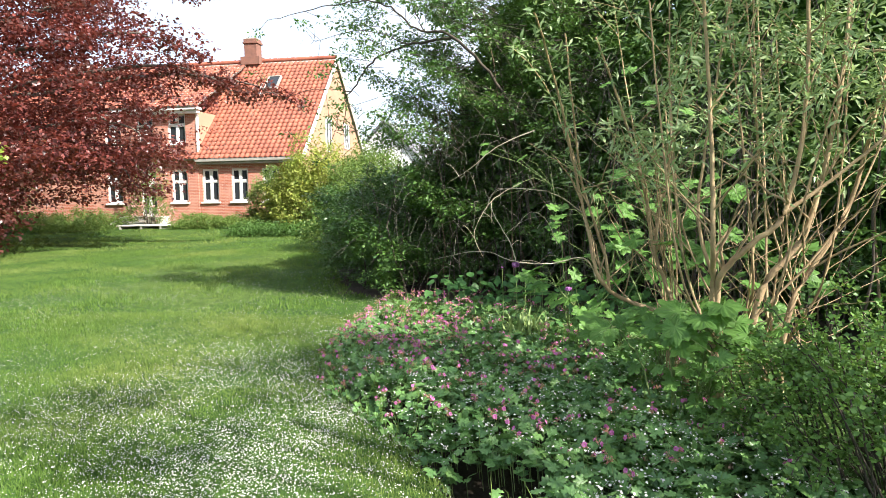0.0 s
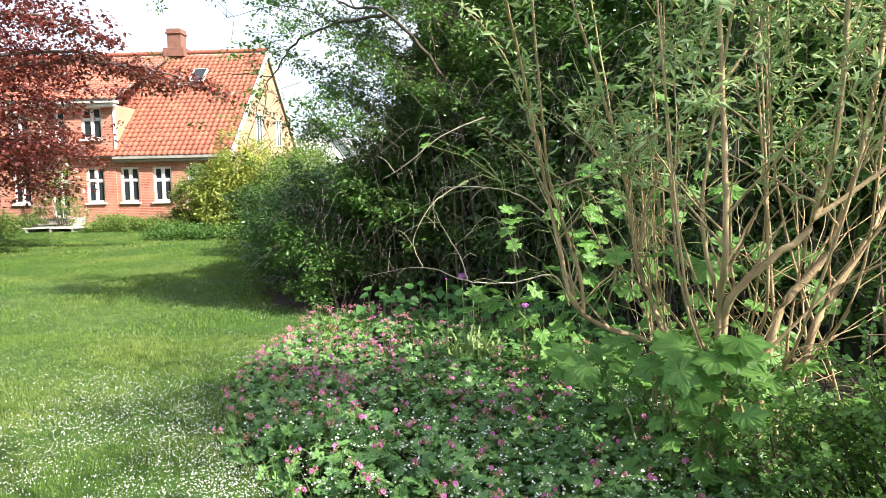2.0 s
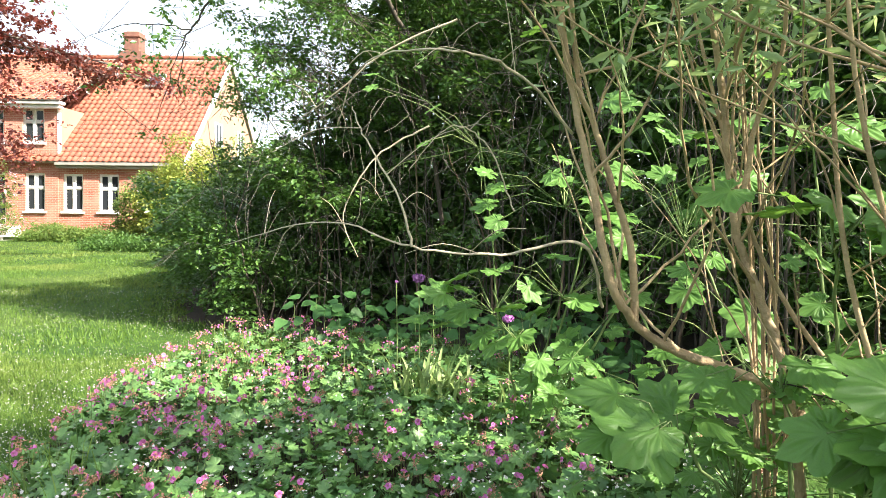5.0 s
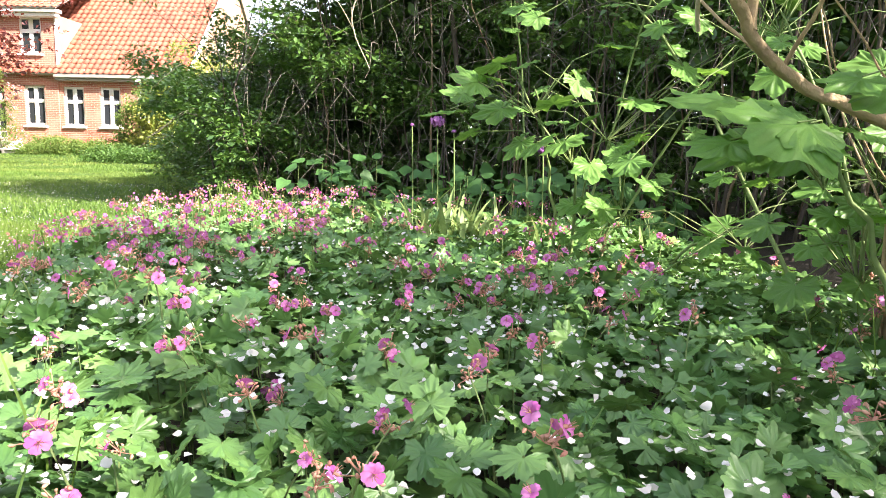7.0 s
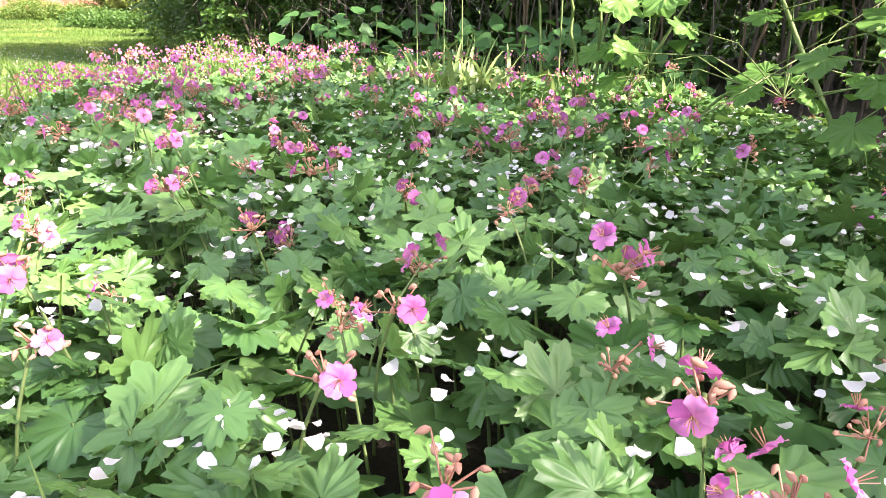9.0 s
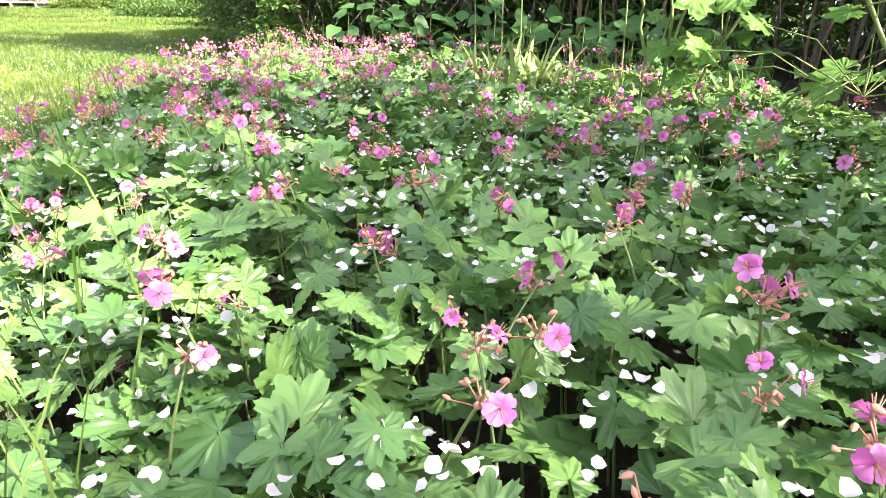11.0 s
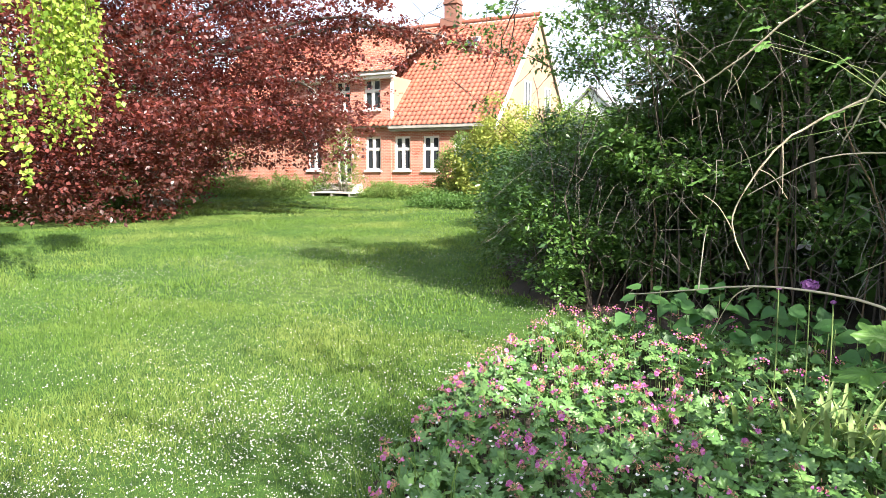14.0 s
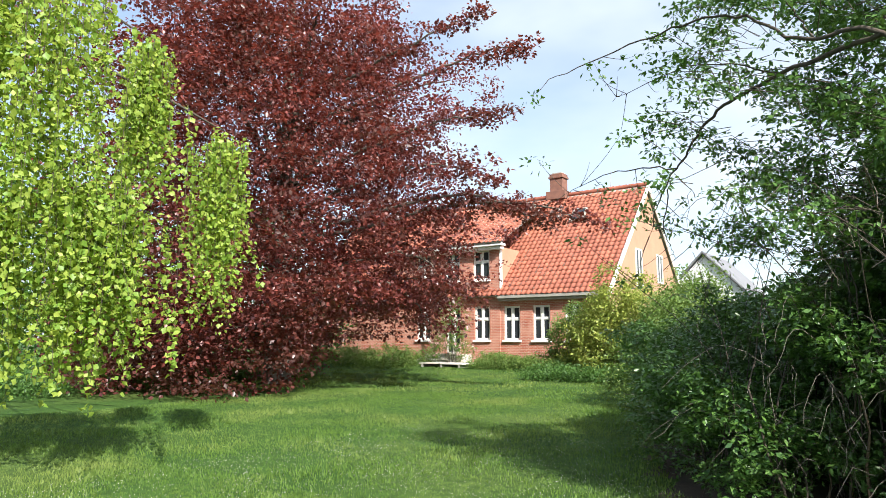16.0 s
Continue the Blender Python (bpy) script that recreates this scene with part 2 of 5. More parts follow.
def axes(normals, along=None):
    """Frames (x = leaf's length, z = leaf's face) from face normals and length directions."""
    z = normals / np.linalg.norm(normals, axis=1, keepdims=True)
    if along is None:
        along = rng.normal(size=z.shape)
    x = along - (along * z).sum(1, keepdims=True) * z
    x /= np.linalg.norm(x, axis=1, keepdims=True) + 1e-9
    y = np.cross(z, x)
    return np.stack([x, y, z], axis=2)


def scatter(template, places, frames, sizes):
    tv, tf = template
    v = np.einsum("nij,kj->nki", frames, tv) * sizes[:, None, None] + places[:, None, :]
    f = tf[None] + (np.arange(len(places)) * len(tv))[:, None, None]
    return v.reshape(-1, 3), f.reshape(-1, tf.shape[1])


def merged(pieces):
    vs, fs, n = [], [], 0
    for v, f in pieces:
        vs.append(v)
        fs.append(f + n)
        n += len(v)
    return np.concatenate(vs), np.concatenate(fs)


def tube(points, r0, r1, sides=6):
    """Tapered tube along a line of points, closed at the tip."""
    p = np.asarray(points, float)
    d = np.gradient(p, axis=0)
    d /= np.linalg.norm(d, axis=1, keepdims=True) + 1e-9
    ref = np.where(np.abs(d[:, 2:3]) < 0.9, np.array([[0, 0, 1.0]]), np.array([[1.0, 0, 0]]))
    a = np.cross(d, ref)
    a /= np.linalg.norm(a, axis=1, keepdims=True)
    b = np.cross(d, a)
    r = np.linspace(r0, r1, len(p))[:, None, None]
    th = np.arange(sides) * 2 * np.pi / sides
    ring = a[:, None] * np.cos(th)[None, :, None] + b[:, None] * np.sin(th)[None, :, None]
    v = (p[:, None] + ring * r).reshape(-1, 3)
    i = np.arange(len(p) - 1)[:, None] * sides
    j = np.arange(sides)[None]
    k = (j + 1) % sides
    f = np.stack([i + j, i + k, i + sides + k, i + sides + j], axis=2).reshape(-1, 4)
    return v, f


def curve_through(points, n=8, wobble=0.0):
    """Smooth line through a few points, with a little waver."""
    p = np.asarray(points, float)
    m = len(p)
    out = []
    for i in range(m - 1):
        a, b, c, d = p[max(i - 1, 0)], p[i], p[i + 1], p[min(i + 2, m - 1)]
        for s in np.linspace(0, 1, n, endpoint=False):
            out.append(0.5 * ((2 * b) + (c - a) * s + (2 * a - 5 * b + 4 * c - d) * s * s + (3 * b - a - 3 * c + d) * s ** 3))
    out.append(p[-1])
    out = np.array(out)
    if wobble:
        w = rng.normal(size=out.shape) * wobble
        w[0] = 0
        out = out + w
    return out


def fold_leaf(width=0.3, lift=0.08, tip=0.0):
    v = np.array([(0, 0, 0), (0.45, width, lift), (1, 0, tip), (0.45, -width, lift)], float)
    return v, np.array([(0, 2, 1), (0, 3, 2)])


def lobed_leaf(radius, droop, steps, fold=0.04):
    """Palmate leaf: a fan round its stalk's end; radius is a function of the angle."""
    th = np.linspace(-2.75, 2.75, steps)
    r = np.array([radius(a) for a in th])
    z = droop * r * r + fold * np.cos(8 * th) * r
    v = np.concatenate([[(0, 0, 0)], np.stack([r * np.cos(th), r * np.sin(th), z], 1)])
    f = np.array([(0, i, i + 1) for i in range(1, steps)])
    return v, f


def geranium_radius(a):
    """Seven lobes, each with three blunt teeth."""
    r = 0.35
    for c, h in ((0.0, 0.56), (0.78, 0.54), (-0.78, 0.54), (1.55, 0.48), (-1.55, 0.48), (2.35, 0.40), (-2.35, 0.40)):
        t = abs(a - c) / 0.44
        if t < 1:
            r = max(r, h * (1.0 if t < 0.14 else 0.88 if t < 0.3 else 0.92 if t < 0.5 else 0.74 if t < 0.66 else 0.76 if t < 0.8 else 0.5))
    return r


def sycamore_radius(a):
    """Five pointed lobes with coarse teeth along their edges."""
    r = 0.36
    for c, h in ((0.0, 0.64), (0.84, 0.58), (-0.84, 0.58), (1.75, 0.43), (-1.75, 0.43)):
        t = abs(a - c) / 0.50
        if t < 1:
            r = max(r, h * (1 - 0.40 * t ** 1.15))
    tooth = abs((a * 2.9) % 1.0 - 0.5)
    return r + 0.055 * (tooth - 0.25)


T_GERA = lobed_leaf(geranium_radius, -0.30, 57, 0.10)


def wrinkled(radius, droop, steps):
    """The same leaf with a ring of puckers between its veins."""
    th = np.linspace(-2.75, 2.75, steps)
    r = np.array([radius(t) for t in th])
    inner = 0.56 * r
    vein = np.abs(np.cos(4 * th))
    z1 = droop * inner ** 2 - 0.045 * vein + 0.012 * np.sin(19 * th)
    z2 = droop * r * r + 0.06 * np.cos(8 * th) * r + 0.012 * np.sin(23 * th)
    v = np.concatenate([[(0, 0, -0.03)], np.stack([inner * np.cos(th), inner * np.sin(th), z1], 1), np.stack([r * np.cos(th), r * np.sin(th), z2], 1)])
    f = [(0, i, i + 1) for i in range(1, steps)]
    for i in range(1, steps):
        f += [(i, steps + i, steps + i + 1), (i, steps + i + 1, i + 1)]
    return v, np.array(f)


T_GERA_NEAR = wrinkled(geranium_radius, -0.26, 64)
T_GERA_FAR = lobed_leaf(geranium_radius, -0.30, 36, 0.10)
T_SYC = wrinkled(sycamore_radius, -0.34, 93)
T_FOLD = fold_leaf(0.26, 0.07, -0.05)
T_ROUND = fold_leaf(0.42, 0.10, -0.08)
T_NARROW = fold_leaf(0.13, 0.03, -0.12)
T_BEECH = fold_leaf(0.34, 0.06, -0.06)
_pa = np.linspace(0, 2 * np.pi, 9)[:-1]
T_PETAL = (np.concatenate([[(0, 0, -0.05)], np.stack([0.5 * np.cos(_pa), 0.40 * np.sin(_pa) * (1 + 0.3 * np.cos(_pa)) + 0.04 * np.cos(3 * _pa), 0.12 + 0.13 * np.cos(2 * _pa + 0.6)], 1)]),
           np.array([(0, i, i % 8 + 1) for i in range(1, 9)]))
_bs, _bw = np.repeat([0.0, 0.35, 0.7, 0.95], 5), np.tile([-1.0, -0.5, 0.0, 0.5, 1.0], 4)
_bh = np.repeat([0.10, 0.33, 0.50, 0.36], 5)
T_BLOOM = (np.stack([_bs + 0.08 * (_bs > 0.9) * (np.abs(_bw) == 0.5), _bw * _bh, 0.16 * _bs - 0.10 * (_bs > 0.9) + 0.05 * np.sin(7 * _bw + 9 * _bs)], 1),
           np.array([t for i in range(3) for j in range(4) for t in ((5 * i + j, 5 * i + j + 5, 5 * i + j + 6), (5 * i + j, 5 * i + j + 6, 5 * i + j + 1))]))
T_HEART = (np.array([(0, 0, 0), (0.02, 0.30, 0.05), (0.30, 0.40, 0.06), (0.70, 0.22, 0.0), (1, 0, -0.14), (0.70, -0.22, 0.0), (0.30, -0.40, 0.06), (0.02, -0.30, 0.05), (0.45, 0, -0.03)], float),
           np.array([(0, 8, 1), (1, 8, 2), (2, 8, 3), (3, 8, 4), (4, 8, 5), (5, 8, 6), (6, 8, 7), (7, 8, 0)]))
T_BLADE = (np.array([(-0.05, 0, 0), (0.05, 0, 0), (0.03, 0.05, 0.55), (0.0, 0.12, 1.0)], float), np.array([(0, 1, 2), (0, 2, 3)]))
T_LONG = (np.array([(-0.05, 0, 0), (0.05, 0, 0), (-0.045, 0.06, 0.5), (0.045, 0.06, 0.5), (-0.03, 0.2, 0.85), (0.03, 0.2, 0.85), (0.0, 0.42, 0.98)], float), np.array([(0, 1, 3), (0, 3, 2), (2, 3, 5), (2, 5, 4), (4, 5, 6)]))


def up_normals(n, spread):
    v = rng.normal(size=(n, 3)) * spread
    v[:, 2] += 1
    return v


def smoothstep(a, b, x):
    s = np.clip((x - a) / (b - a), 0, 1)
    return s * s * (3 - 2 * s)


# ---- plan ----
BED = np.array([(1.6, 2.2), (0.95, 2.75), (0.45, 3.45), (0.05, 4.2), (-0.45, 4.85), (-0.95, 5.4), (-1.4, 6.4), (-1.58, 7.5), (-1.55, 8.6), (-1.5, 9.3),
                (-0.9, 9.7), (0.2, 9.6), (1.6, 8.3), (2.3, 6.6), (2.5, 5.0), (2.6, 3.2)])
SHRUB = np.array([(-2.7, 11.2), (-1.5, 10.2), (0.1, 9.7), (1.5, 9.0), (2.4, 7.6), (2.9, 6.6), (3.5, 5.8), (4.6, 5.2), (6.5, 5.0), (9, 5.0), (9, 19), (-4.6, 19), (-4.4, 15.5), (-3.4, 12.8)])


def inside(poly, x, y):
    res = np.zeros(np.shape(x), bool)
    n = len(poly)
    for i in range(n):
        x0, y0 = poly[i]
        x1, y1 = poly[(i + 1) % n]
        if y0 == y1:
            continue
        c = ((y0 > y) != (y1 > y)) & (x < (x1 - x0) * (y - y0) / (y1 - y0) + x0)
        res ^= c
    return res


def edge_distance(poly, x, y):
    """Distance to the outline, positive inside."""
    d = np.full(np.shape(x), 1e9)
    n = len(poly)
    for i in range(n):
        a, b = poly[i], poly[(i + 1) % n]
        ab = b - a
        s = np.clip(((x - a[0]) * ab[0] + (y - a[1]) * ab[1]) / (ab @ ab), 0, 1)
        d = np.minimum(d, np.hypot(x - a[0] - s * ab[0], y - a[1] - s * ab[1]))
    return np.where(inside(poly, x, y), d, -d)


def standing_room(x, y):
    """Distance to the short trodden strip at the bed's edge."""
    a, b = np.array([0.74, 3.60]), np.array([0.40, 3.78])
    ab = b - a
    k = np.clip(((x - a[0]) * ab[0] + (y - a[1]) * ab[1]) / (ab @ ab), 0, 1)
    return np.hypot(x - a[0] - k * ab[0], y - a[1] - k * ab[1])


def ground_z(x, y):
    """Lawn level, with the flower bed's soil let in below it and a faint unevenness."""
    x, y = np.asarray(x, float), np.asarray(y, float)
    d = edge_distance(BED, x, y)
    near = 0.012 * np.sin(x * 1.3 + 0.6 * y) * np.cos(y * 0.9)
    return near - 0.27 * smoothstep(0.0, 0.16, d) + 0.28 * smoothstep(26, 32, y)


def canopy_z(x, y):
    d = edge_distance(BED, x, y)
    return 0.04 + 0.17 * smoothstep(-0.05, 0.35, d) + 0.004 * (y - 5.0) + 0.03 * np.sin(3.1 * x + 1.7 * y) * np.cos(2.3 * y - x)


# ---- ground ----
def ground():
    fx = np.concatenate([[-900, -400, -150, -60], np.arange(-30, -4, 1.0), np.arange(-4, 5, 0.12), np.arange(5, 16, 1.0), [30, 60, 150, 400, 900]])
    fy = np.concatenate([[-900, -400, -150, -60, -20, -8], np.arange(-4, 1.5, 0.5), np.arange(1.5, 11, 0.12), np.arange(11, 40, 1.0), [50, 70, 150, 400, 900]])
    gx, gy = np.meshgrid(fx, fy, indexing="ij")
    v = np.stack([gx, gy, ground_z(gx, gy)], 2).reshape(-1, 3)
    ny = len(fy)
    i, j = np.meshgrid(np.arange(len(fx) - 1), np.arange(ny - 1), indexing="ij")
    q = (i * ny + j).ravel()
    ob = mesh_ob("ground", v, np.stack([q, q + ny, q + ny + 1, q + 1], 1), M_GROUND)
    ob.data.materials.append(M_SOIL)
    c = v[np.stack([q, q + ny + 1], 1)].mean(1)
    soil = (edge_distance(BED, c[:, 0], c[:, 1]) > 0.02) | (edge_distance(SHRUB, c[:, 0], c[:, 1]) > 0.0)
    ob.data.polygons.foreach_set("material_index", soil.astype(np.int32))
    tagged(ob, "mown lawn with clover and a sunken bed of dark soil", "ground", kind="structure")


ground()


def grass(name, n, x0, x1, y0, y1, lo, hi, width, label):
    x, y = rng.uniform(x0, x1, n), rng.uniform(y0, y1, n)
    keep = (edge_distance(BED, x, y) < 0.03) & (edge_distance(SHRUB, x, y) < 0.1)
    x, y = x[keep], y[keep]
    patch = 0.75 + 0.35 * np.sin(x * 2.1 + 1.3 * np.sin(y * 1.7)) * np.cos(y * 1.6)
    z = ground_z(x, y)
    nrm = rng.normal(size=(len(x), 3)) * 0.35
    nrm[:, 2] += 1
    fr = axes(nrm)
    fr[:, :, 0] *= width
    s = rng.uniform(lo, hi, len(x)) * patch
    v, f = scatter(T_BLADE, np.stack([x, y, z], 1), fr, s)
    tagged(mesh_ob(name, v, f, M_GRASS), label, "grass", kind="stuff")


grass("lawn_grass", 190000, -6.0, 1.2, 2.4, 9.0, 0.028, 0.062, 1.25, "short green lawn grass blades of the mown lawn")
grass("lawn_grass", 90000, -16, -1.8, 8.0, 20, 0.04, 0.075, 2.6, "green lawn grass in the middle of the garden")
grass("lawn_grass", 25000, -12, -6.0, 3.5, 9.0, 0.04, 0.07, 2.4, "green lawn grass under the hanging birch")
grass("lawn_grass", 40000, -25, -3, 18, 32, 0.05, 0.09, 5.0, "sunlit lawn grass towards the house")


def fallen_petals():
    n = 95000
    x = -1.0 + rng.normal(size=n) * 1.4
    y = 4.4 + rng.normal(size=n) * 1.7
    far = rng.random(n) < 0.33
    x = np.where(far, rng.uniform(-8.5, 0.5, n), x)
    y = np.where(far, 3 + 11 * rng.random(n) ** 1.3, y)
    clump = np.sin(2.3 * x + 1.1 * y) * np.sin(1.9 * y - 0.7 * x) + 0.6 * np.sin(7.1 * x - 5 * y) * np.sin(6 * y + 3 * x)
    keep = (edge_distance(BED, x, y) < 0.05) & (edge_distance(SHRUB, x, y) < 0) & (0.6 * clump + 1.4 * rng.random(n) > 0.45) & (y > 1.5)
    x, y = x[keep], y[keep]
    z = ground_z(x, y) + 0.018 + 0.025 * rng.random(len(x))
    v, f = scatter(T_ROUND, np.stack([x, y, z], 1), axes(up_normals(len(x), 0.6)), rng.uniform(0.005, 0.013, len(x)))
    tagged(mesh_ob("fallen_petals", v, f, M_PETAL), "white fallen blossom petals strewn over the lawn", "petals", kind="stuff")
    n = 3500
    x, y = rng.uniform(-2, 2.5, n), rng.uniform(2.5, 9, n)
    keep = (edge_distance(BED, x, y) > 0.05) & (rng.random(n) < 1 - 0.85 * smoothstep(4.6, 6.8, y)) & (standing_room(x, y) > 0.25)
    x, y = np.repeat(x[keep], 3), np.repeat(y[keep], 3)
    x, y = x + rng.normal(size=len(x)) * 0.022, y + rng.normal(size=len(x)) * 0.022
    z = canopy_z(x, y) + 0.030 + rng.normal(size=len(x)) * 0.012
    v, f = scatter(T_PETAL, np.stack([x, y, z], 1), axes(up_normals(len(x), 0.4)), rng.uniform(0.009, 0.021, len(x)))
    tagged(mesh_ob("fallen_petals", v, f, M_PETAL), "white fallen petals lying on the geranium leaves", "petals", kind="stuff")


fallen_petals()


# ---- house ----
HX, HY = -18.6, 34.8


def box(bm, x0, x1, y0, y1, z0, z1, bevel=0.0):
    r = bmesh.ops.create_cube(bm, size=1.0)
    for v in r["verts"]:
        v.co = Vector((x0 + (v.co.x + 0.5) * (x1 - x0), y0 + (v.co.y + 0.5) * (y1 - y0), z0 + (v.co.z + 0.5) * (z1 - z0)))
    if bevel:
        es = {e for v in r["verts"] for e in v.link_edges}
        bmesh.ops.bevel(bm, geom=list(es), offset=bevel, segments=1, affect="EDGES")


def boxes(name, mat, parent, *dims, bevel=0.0, label=""):
    bm = bmesh.new()
    for d in dims:
        box(bm, *d, bevel=bevel)
    return part(name, bm, mat, parent, label)


def pierced_wall(name, x0, x1, y0, y1, z0, z1, holes, mat, parent, label=""):
    """Wall along x with real openings (hx0, hx1, hz0, hz1)."""
    xs = sorted({x0, x1, *[h[0] for h in holes], *[h[1] for h in holes]})
    bm = bmesh.new()
    for a, b in zip(xs, xs[1:]):
        mid = (a + b) / 2
        z = z0
        for h in sorted([h for h in holes if h[0] < mid < h[1]], key=lambda h: h[2]):
            if h[2] > z:
                box(bm, a, b, y0, y1, z, h[2])
            z = h[3]
        if z1 > z:
            box(bm, a, b, y0, y1, z, z1)
    bmesh.ops.remove_doubles(bm, verts=bm.verts, dist=0.0005)
    return part(name, bm, mat, parent, label)


def window(parent, x0, x1, z0, z1, y, cross=0.62, name="window", sill=True):
    """White casement with a mullion, a transom and four panes."""
    w = empty(name)
    w.parent = parent
    t = 0.075
    boxes("window_frame", M_WHITE, w, (x0, x0 + t, y, y + 0.12, z0, z1), (x1 - t, x1, y, y + 0.12, z0, z1),
          (x0 + t, x1 - t, y, y + 0.12, z0, z0 + t), (x0 + t, x1 - t, y, y + 0.12, z1 - t, z1), bevel=0.008)
    xm, zm = (x0 + x1) / 2, z0 + cross * (z1 - z0)
    boxes("mullion", M_WHITE, w, (xm - 0.065, xm + 0.065, y - 0.012, y + 0.1, z0 + t, z1 - t), bevel=0.008)
    boxes("transom", M_WHITE, w, (x0 + t, xm - 0.065, y - 0.006, y + 0.1, zm - 0.05, zm + 0.05), (xm + 0.065, x1 - t, y - 0.006, y + 0.1, zm - 0.05, zm + 0.05), bevel=0.008)
    for a, b in ((x0 + t, xm - 0.065), (xm + 0.065, x1 - t)):
        for c, d in ((z0 + t, zm - 0.05), (zm + 0.05, z1 - t)):
            boxes("sash", M_WHITE, w, (a, a + 0.04, y + 0.02, y + 0.07, c, d), (b - 0.04, b, y + 0.02, y + 0.07, c, d),
                  (a + 0.04, b - 0.04, y + 0.02, y + 0.07, c, c + 0.04), (a + 0.04, b - 0.04, y + 0.02, y + 0.07, d - 0.04, d))
            boxes("pane", M_GLASS, w, (a + 0.04, b - 0.04, y + 0.04, y + 0.05, c + 0.04, d - 0.04))
    if sill:
        boxes("sill", M_WHITE, w, (x0 - 0.08, x1 + 0.08, y - 0.2, y + 0.02, z0 - 0.1, z0 - 0.003), bevel=0.015)
    return w


def pantiles(name, x0, x1, y0, z0, length, slope, parent, flip=False, cut=None):
    """Rows of S-shaped clay tiles laid on a slope that rises with y (or falls, when flipped)."""
    cols, rows = int((x1 - x0) / 0.30), int(length / 0.36)
    prof = [(0.0, 0.055), (0.06, 0.075), (0.12, 0.05), (0.18, 0.008), (0.24, 0.008), (0.30, 0.05)]
    k = len(prof)
    tv = np.array([(a, 0.0, b) for a, b in prof] + [(a, 0.40, b - 0.035) for a, b in prof] + [(a, 0.0, b - 0.02) for a, b in prof])
    tf = np.array([(i, i + 1, k + i + 1, k + i) for i in range(k - 1)] + [(2 * k + i, 2 * k + i + 1, i + 1, i) for i in range(k - 1)])
    c, r = np.meshgrid(np.arange(cols), np.arange(rows), indexing="ij")
    c, r = c.ravel(), r.ravel()
    p = np.stack([x0 + c * (x1 - x0) / cols, r * 0.36, np.zeros(len(c))], 1)
    if cut is not None:
        p = p[cut(p[:, 0], p[:, 1])]
    p += rng.normal(size=p.shape) * 0.006
    fr = np.repeat(np.eye(3)[None], len(p), 0)
    v, f = scatter((tv, tf), p, fr, np.ones(len(p)))
    cs, sn = math.cos(slope), math.sin(slope)
    y = v[:, 1] * cs - v[:, 2] * sn
    z = v[:, 1] * sn + v[:, 2] * cs
    v = np.stack([v[:, 0], y0 + (-y if flip else y), z0 + z], 1)
    ob = mesh_ob(name, v, f, M_TILE, parent)
    ob["kind"] = "stuff"
    return ob


